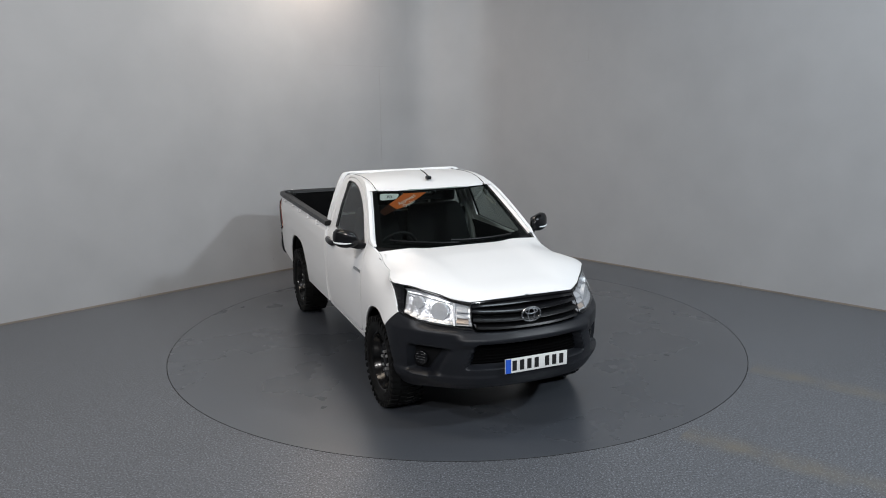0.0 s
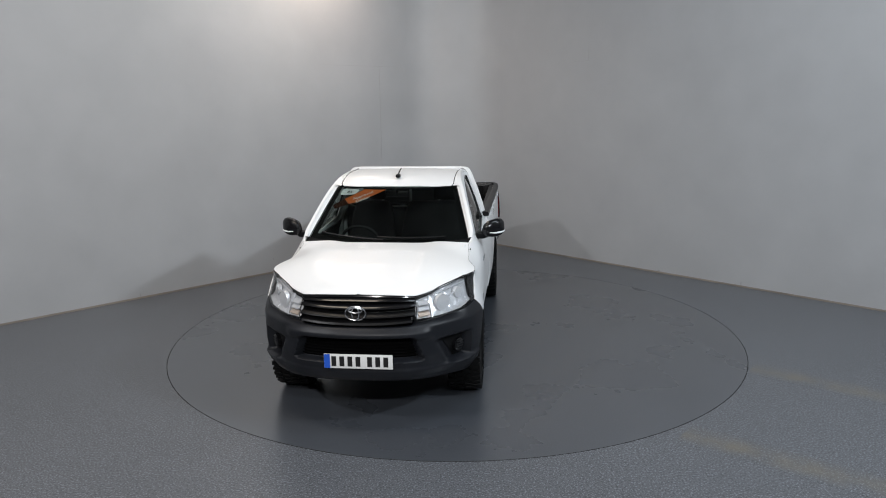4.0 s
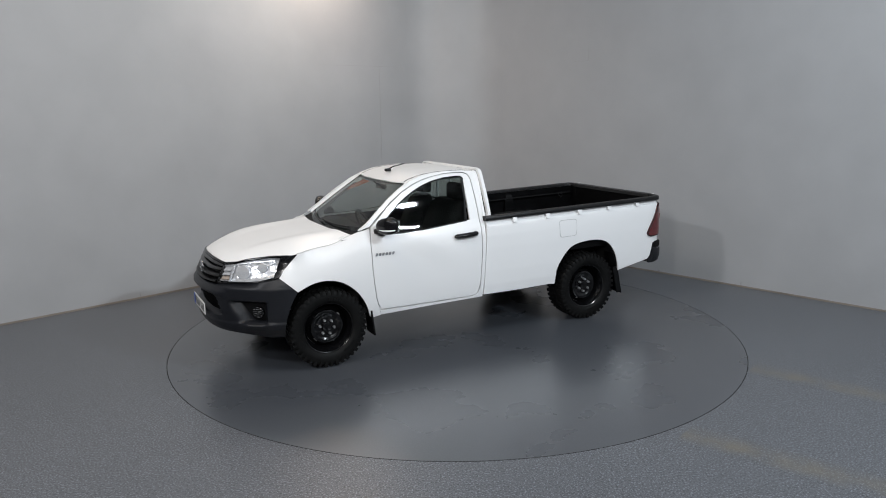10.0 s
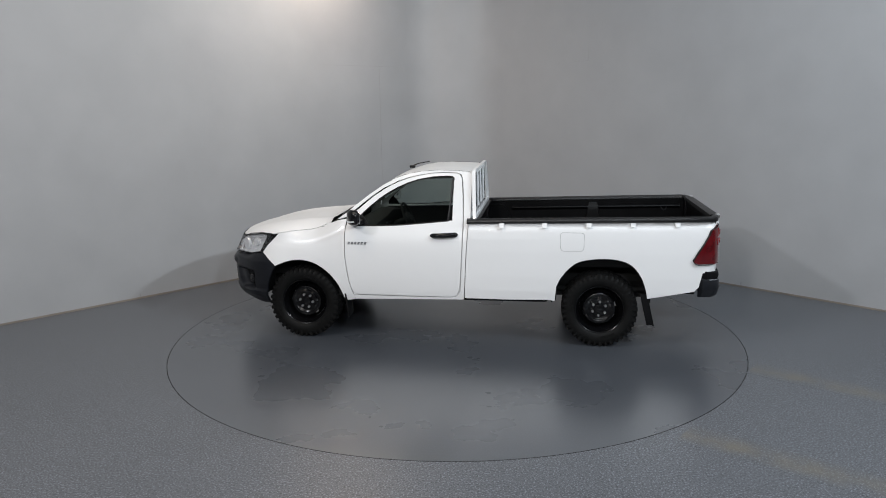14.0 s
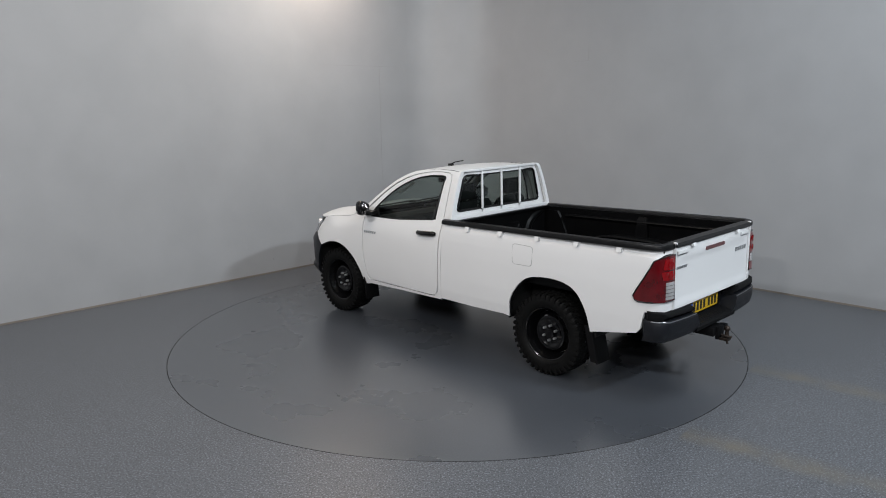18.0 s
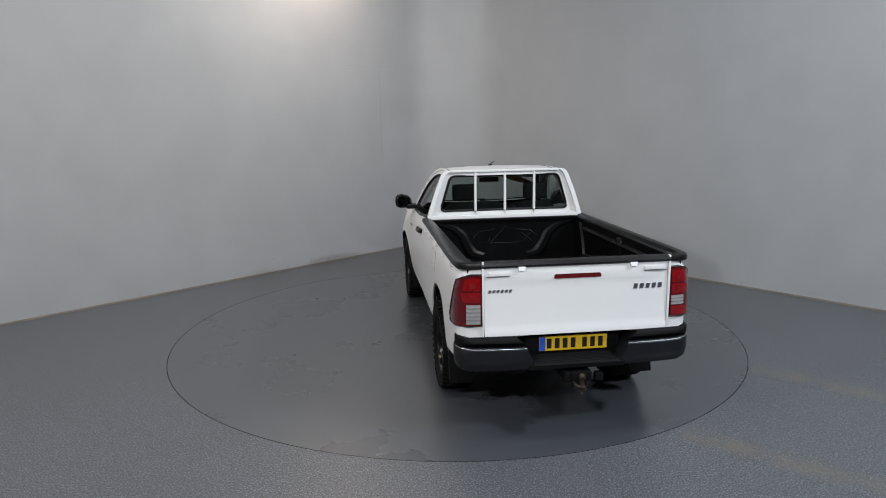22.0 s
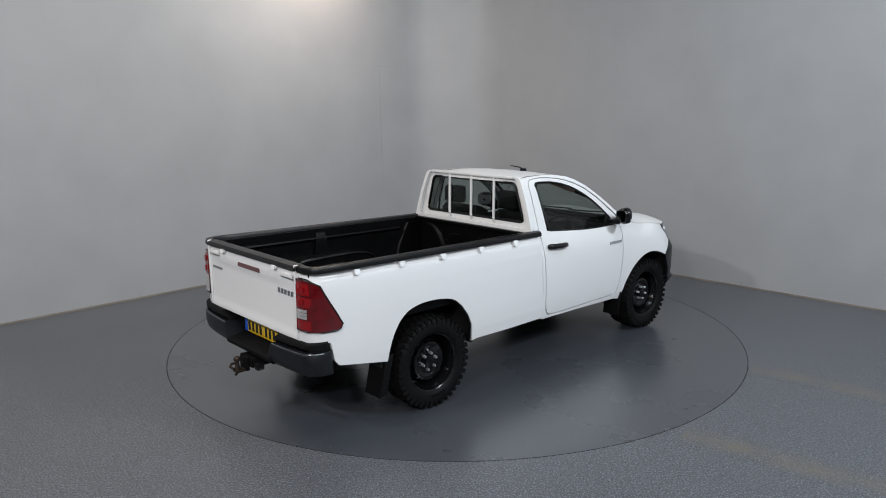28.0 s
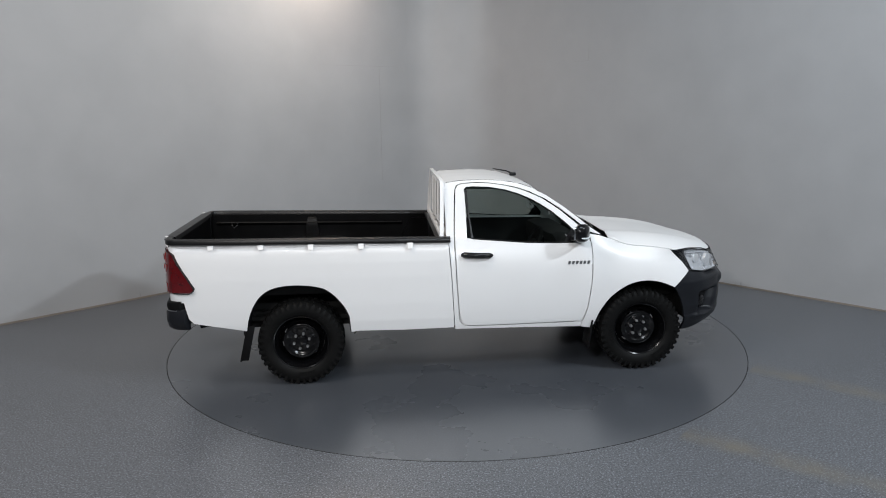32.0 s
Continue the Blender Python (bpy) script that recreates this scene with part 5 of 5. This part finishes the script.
def wheel_meshes():
    R = 0.3805
    prof = [(0.236, -0.095), (0.246, -0.110), (0.268, -0.126), (0.31, -0.131), (0.348, -0.126), (0.364, -0.115), (0.3715, -0.09), (0.3725, 0.0), (0.3715, 0.09), (0.364, 0.115), (0.348, 0.126), (0.31, 0.131), (0.268, 0.126), (0.246, 0.110), (0.236, 0.095)]
    tyre = lathe(prof, 64)
    # raised ring and blocks on the wall
    tread = bmesh.new()
    n = 40
    for k in range(n):
        for row, (y0, y1, ph, ln) in enumerate(((-0.128, -0.070, 0.0, 0.62), (-0.062, -0.006, 0.5, 0.60), (0.006, 0.062, 0.0, 0.60), (0.070, 0.128, 0.5, 0.62))):
            t = 2 * math.pi * (k + ph) / n
            hw = math.pi / n * ln * R
            outer = abs(y0 + y1) > 0.12
            m = Matrix.Rotation(-t, 4, "Y") @ Matrix.Translation((0.0, 0, 0)) @ Matrix.Rotation(radians(14 if row % 2 else -14) if not outer else 0, 4, "X")
            vs = add_box(tread, (0.362, y0, -hw), (R, y1, hw))
            for v in vs:
                if v.co.x > 0.37:
                    v.co.z *= 0.86
                    if outer and abs(v.co.y) > 0.1:
                        v.co.x -= 0.010
                v.co = m @ v.co
        for sg in (1, -1):
            t = 2 * math.pi * (k + (0.0 if sg < 0 else 0.5)) / n
            m = Matrix.Rotation(-t, 4, "Y")
            hw = 0.011 if k % 2 else 0.017
            vs = add_box(tread, (0.325, min(sg * 0.115, sg * 0.1345), -hw), (0.374, max(sg * 0.115, sg * 0.1345), hw))
            for v in vs:
                if v.co.x < 0.35:
                    v.co.z *= 0.6
                v.co = m @ v.co
    letter = bmesh.new()
    for a in (0.4, 2.5, 4.6):
        for k in range(6):
            t = a + k * 0.09
            m = Matrix.Rotation(-t, 4, "Y")
            add_box(letter, (0.268, 0.1285, -0.008), (0.295, 0.1325, 0.008), 0, m)
    # black steel rim: outer lip, drop, dished disc with vent holes
    rim = lathe([(0.240, 0.090), (0.247, 0.102), (0.243, 0.110), (0.234, 0.104), (0.228, 0.082), (0.214, 0.060), (0.208, 0.030), (0.200, 0.010), (0.196, -0.03), (0.196, -0.09), (0.240, -0.10), (0.244, -0.095), (0.230, -0.07), (0.222, 0.0), (0.228, 0.07)], 56)

    def disc(r):
        return 0.0 + 0.062 * smooth(0.195, 0.150, r) - 0.018 * smooth(0.135, 0.100, r)
    # the dished disc between centre and barrel, with vents left open
    nv, seg = 8, 96
    radii = [0.050, 0.075, 0.095, 0.110, 0.122, 0.134, 0.146, 0.158, 0.170, 0.182, 0.197]
    g = [[rim.verts.new((r * math.cos(2 * math.pi * k / seg), disc(r), r * math.sin(2 * math.pi * k / seg))) for k in range(seg)] for r in radii]
    for i in range(len(radii) - 1):
        for k in range(seg):
            vent = i == 7 and (k % (seg // nv)) < 4
            if not vent:
                rim.faces.new((g[i][k], g[i][(k + 1) % seg], g[i + 1][(k + 1) % seg], g[i + 1][k]))
    hub = lathe([(0.0005, 0.080), (0.030, 0.080), (0.046, 0.074), (0.051, 0.058), (0.052, 0.0), (0.0005, 0.0)], 32)
    drum = lathe([(0.0005, -0.03), (0.15, -0.03), (0.16, -0.04), (0.16, -0.09), (0.0005, -0.09)], 32)
    nut = lathe([(0.0005, 0.034), (0.009, 0.032), (0.013, 0.024), (0.0135, 0.0), (0.0005, 0.0)], 6)
    return {"wheel": mesh_of("wheel", rim, STEEL, 30), "tyre": mesh_of("tyre", tyre, RUBBER, 50), "tread": mesh_of("tread", tread, RUBBER, 20), "letter": mesh_of("letter", letter, RUBBER, 20), "hub": mesh_of("hub", hub, STEEL), "drum": mesh_of("drum", drum, UNDER), "nut": mesh_of("nut", nut, NUT, 20)}


def wheels():
    me = wheel_meshes()
    for x, sg in ((1.57, 1), (1.57, -1), (-1.515, 1), (-1.515, -1)):
        w = new("wheel", me["wheel"])
        w.parent = truck
        w["label"] = "black steel wheel with a chunky off-road tyre"
        turn = random.uniform(0, 60)
        w.matrix_basis = pose(x, sg * 0.750, 0.3705, 0, turn, 0) if sg > 0 else pose(x, sg * 0.750, 0.3705, 0, turn, 180)
        for name, key in (("tyre", "tyre"), ("tread", "tread"), ("sidewall_bars", "letter"), ("hub_cap", "hub"), ("brake_drum", "drum")):
            o = new(name, me[key])
            o.parent = w
            if key in ("letter", "tread"):
                o["kind"] = "stuff"
        for k in range(6):
            o = new("wheel_nut", me["nut"])
            o.parent = w
            t = k * math.pi / 3
            o.matrix_basis = pose(0.070 * math.cos(t), 0.050, 0.070 * math.sin(t))


wheels()


def underside():
    bm = bmesh.new()
    for sg in (1, -1):
        add_box(bm, (-2.5, sg * 0.45 - 0.05, 0.46), (2.2, sg * 0.45 + 0.05, 0.60), 0.01)
    for x in (-2.3, -0.9, -0.2, 0.6, 1.9):
        add_box(bm, (x - 0.06, -0.45, 0.48), (x + 0.06, 0.45, 0.58), 0.01)
    part("chassis_frame", bm, UNDER, truck)
    for x, z in ((-1.515, 0.384), (1.57, 0.40)):
        bm = bmesh.new()
        add_tube(bm, [(x, -0.66, z), (x, -0.2, z), (x, -0.14, z), (x, 0.14, z), (x, 0.2, z), (x, 0.66, z)], [0.045, 0.045, 0.12, 0.12, 0.045, 0.045], 16)
        part("axle", bm, UNDER, truck)
    part("fuel_tank", box((-1.0, 0.15, 0.36), (0.1, 0.62, 0.60), 0.04), UNDER, truck)
    part("gearbox", box((0.2, -0.2, 0.34), (1.2, 0.2, 0.62), 0.06), UNDER, truck)
    part("sump_guard", box((1.25, -0.4, 0.36), (2.25, 0.4, 0.44), 0.03), UNDER, truck)
    bm = bmesh.new()
    add_tube(bm, [(0.6, -0.35, 0.42), (-0.3, -0.38, 0.40), (-1.0, -0.40, 0.44), (-1.5, -0.42, 0.62), (-2.1, -0.5, 0.52), (-2.45, -0.55, 0.48)], 0.035, 12)
    part("exhaust_pipe", bm, UNDER, truck)
    part("propshaft", add_tube(bmesh.new(), [(0.3, 0, 0.45), (-1.4, 0, 0.42)], 0.04, 12), UNDER, truck)
    for sg in (1, -1):
        bm = bmesh.new()
        add_box(bm, (-2.15, sg * 0.56 - 0.03, 0.50), (-0.9, sg * 0.56 + 0.03, 0.54), 0.01)
        part("leaf_spring", bm, UNDER, truck)
        for x, hi in ((-1.515, 0.945), (1.57, 0.90)):
            # wheel housing: an arch over the tyre closed towards the middle
            pr = [(x + 0.47 * math.cos(math.pi * k / 20), 0.42 + (hi - 0.42) * math.sin(math.pi * k / 20) ** 0.8) for k in range(21)]
            outer = [(px + (0.03 if px > x else -0.03), pz + 0.03) for px, pz in reversed(pr)]
            bm = prism(pr + outer, min(sg * 0.50, sg * 0.825), max(sg * 0.50, sg * 0.825), "y")
            prism(pr, min(sg * 0.47, sg * 0.50), max(sg * 0.47, sg * 0.50), "y", bm)
            part("wheel_housing", bm, UNDER, truck)
        # mud flaps
        for x, z0, z1, lean in ((-1.935, 0.212, 0.70, -0.115), (1.125, 0.215, 0.47, -0.03)):
            y0, y1 = sorted((sg * 0.66, sg * 0.852))
            vs_bm = box((x - 0.008, y0, z0), (x + 0.008, y1, z1), 0.004)
            if x < 0:
                add_box(vs_bm, (x + 0.004, min(sg * 0.838, sg * 0.852), z0 + 0.01), (x + 0.065, max(sg * 0.838, sg * 0.852), z1 - 0.16), 0.004)
            for v in vs_bm.verts:
                v.co.x += lean * (z1 - v.co.z) / (z1 - z0)
            part("mud_flap", vs_bm, DEEP, truck, "black rubber mud flap")
        # black tubes inside the arch edges, drawn for the thin shadow there
        bm = bmesh.new()
        q = [on_side(px, pz, -0.022) for px, pz in FRONT_ARCH]
        add_tube(bm, [(v.x, sg * v.y, v.z) for v in q], 0.012, 8)
        part("arch_shade", bm, TRIM, truck)
        bm = bmesh.new()
        arch = [(-1.068, 0.46), *REAR_ARCH, (-1.978, 0.51)]
        q = [on_tail(TAIL.by_x(px), pz, -0.024) for px, pz in arch]
        add_tube(bm, [(v.x, sg * v.y, v.z) for v in q], 0.013, 8)
        part("arch_shade", bm, TRIM, truck)
    part("cab_floor", box((-0.18, -0.80, 0.44), (1.30, 0.80, 0.50)), UNDER, truck)


underside()


def seat(name, y0, y1, heads):
    """A dark cloth seat: cushion, backrest and headrests."""
    mid = (y0 + y1) / 2
    s = part(name, box((0.02, y0, 0.80), (0.52, y1, 0.95), 0.05, None, 3), CLOTH, truck, "dark cloth seat")
    rings = []
    for z, x, th, ins in ((0.88, 0.08, 0.09, 0.02), (1.05, 0.03, 0.10, 0.0), (1.25, -0.03, 0.09, 0.02), (1.37, -0.07, 0.075, 0.05), (1.41, -0.08, 0.04, 0.09)):
        rings.append([(x + th, y0 + ins + 0.02, z), (x + th + 0.015, mid, z), (x + th, y1 - ins - 0.02, z), (x + th * 0.4, y1 - ins, z), (x - th * 0.5, y1 - ins - 0.03, z), (x - th * 0.6, mid, z), (x - th * 0.5, y0 + ins + 0.03, z), (x + th * 0.4, y0 + ins, z)])
    part("backrest", loft(rings), CLOTH, s, sharp=70)
    for y in heads:
        h = part("headrest", box((-0.125, y - 0.125, 1.425), (-0.02, y + 0.125, 1.60), 0.04, None, 3), CLOTH, s)
        bm = bmesh.new()
        for d in (-0.05, 0.05):
            add_tube(bm, [(-0.075, y + d, 1.36), (-0.075, y + d, 1.45)], 0.006, 6)
        part("headrest_post", bm, CHROME, s)


def cabin():
    seat("driver_seat", -0.62, -0.12, (-0.36,))
    seat("passenger_seat", -0.06, 0.64, (0.40,))
    # dashboard across, with instrument hood, screen and vents
    rings = []
    for k in range(13):
        y = -0.70 + k * 1.40 / 12
        e = 0.03 * (abs(y) / 0.70) ** 2
        hood = 0.035 * math.exp(-((y + 0.37) / 0.16) ** 2)
        rings.append([(1.22 - e, y, 1.10), (1.10 - e, y, 1.175), (0.95 - e, y, 1.185 + hood), (0.86 - e, y, 1.16 + hood), (0.84 - e, y, 1.08), (0.88, y, 0.80), (1.2, y, 0.80)])
    dash = part("dashboard", loft(rings), DASH, truck, "dark dashboard", sharp=50)
    part("screen", box((0.815, -0.10, 1.0), (0.838, 0.12, 1.11), 0.006), GLOSSY, dash)
    # steering wheel on the truck's right
    bm = bmesh.new()
    m = Matrix.Translation((0.66, -0.37, 1.10)) @ Matrix.Rotation(radians(-65), 4, "Y")
    add_tube(bm, [m @ Vector((0.185 * math.cos(t), 0.185 * math.sin(t), 0)) for t in (2 * math.pi * k / 32 for k in range(32))], 0.015, 8, closed=True)
    for t in (0.0, 2.0, 4.3):
        add_tube(bm, [m @ Vector((0, 0, -0.02)), m @ Vector((0.18 * math.cos(t + 1.57), 0.18 * math.sin(t + 1.57), 0))], 0.014, 6)
    bmesh.ops.create_cone(bm, cap_ends=True, segments=20, radius1=0.07, radius2=0.055, depth=0.05, matrix=m)
    add_tube(bm, [m @ Vector((0, 0, -0.02)), (0.9, -0.37, 1.0)], 0.03, 10)
    part("steering_wheel", bm, DASH, truck, "black steering wheel")
    # rear-view mirror on the screen
    bm = box((0.60, -0.115, 1.54), (0.63, 0.115, 1.60), 0.014)
    add_tube(bm, [(0.62, 0, 1.58), (0.70, 0, 1.63)], 0.012, 8)
    part("inner_mirror", bm, TRIM, truck)
    # roof lining, sun visors, pillar trims, door cards, grab handle
    part("roof_lining", sheet([(-0.17, -0.54), (0.55, -0.52), (0.55, 0.52), (-0.17, 0.54)], lambda u, v, d: on_roof(u, v, d - 0.032), 0.1, 0.01), HEADLINER, truck)
    for y0, y1 in ((-0.52, -0.08), (0.08, 0.52)):
        part("sun_visor", box((0.40, y0, 1.655), (0.58, y1, 1.668), 0.005, Matrix.Translation((0, 0, 0.012))), HEADLINER, truck)
    for sg in (1, -1):
        fix = (lambda b: b) if sg > 0 else mirror_y
        bm = bmesh.new()
        add_tube(bm, [on_side(x, z, -0.050) for x, z in ((1.10, 1.25), (0.91, 1.39), (0.70, 1.545), (0.5, 1.645), (0.3, 1.69), (-0.08, 1.70))], [0.012, 0.016, 0.018, 0.022, 0.03, 0.03], 8)
        part("pillar_trim", fix(bm), HEADLINER, truck)
        bm = bmesh.new()
        add_tube(bm, [on_side(x, z, -0.05) for x, z in ((-0.15, 1.70), (-0.15, 1.45), (-0.14, 1.2), (-0.14, 0.6))], 0.035, 8)
        part("pillar_trim", fix(bm), HEADLINER, truck)
        card = [(1.0, 1.18), (0.0, 1.20), (-0.08, 1.20), (-0.08, 0.52), (1.0, 0.52)]
        part("door_card", fix(sheet(card, lambda u, v, d: on_side(u, min(v, 1.2), d - 0.055), 0.1, 0.02)), DASH, truck)
    bm = bmesh.new()
    add_tube(bm, [(0.72, 0.63, 1.47), (0.70, 0.60, 1.48), (0.58, 0.585, 1.55), (0.52, 0.59, 1.585), (0.50, 0.615, 1.60)], 0.012, 8)
    part("grab_handle", bm, HEADLINER, truck, "pale grab handle")
    part("bulkhead_trim", box((-0.175, -0.70, 0.60), (-0.15, 0.70, 1.33), 0.006), DASH, truck)
    part("firewall", box((1.22, -0.76, 0.48), (1.26, 0.76, 1.17)), UNDER, truck)
    part("engine_bay", box((1.24, -0.56, 0.60), (2.2, 0.56, 0.95), 0.05), UNDER, truck)


cabin()


# ================= movement =================
TURN = ((0.0, -66.39), (0.5, -67.21), (1.0, -69.30), (1.5, -72.54), (2.0, -77.13), (5.5, -109.30), (9.5, -146.11), (14.5, -192.21), (20.0, -242.92), (25.5, -293.95), (32.0, -354.07))


def motions():
    ts, deg = [p[0] for p in TURN], [p[1] for p in TURN]
    rows, rows_truck = [], []
    for k in range(65):
        t = k * 0.5
        a = float(np.interp(t, ts, deg))
        rows.append((t, pose(0, 0, 0, 0, 0, a)))
        rows_truck.append((t, pose(0, 0, 0, 0, 0, a) @ pose(0, -0.498, 0.010)))
    walk(turntable, rows)
    walk(truck, rows_truck)


motions()
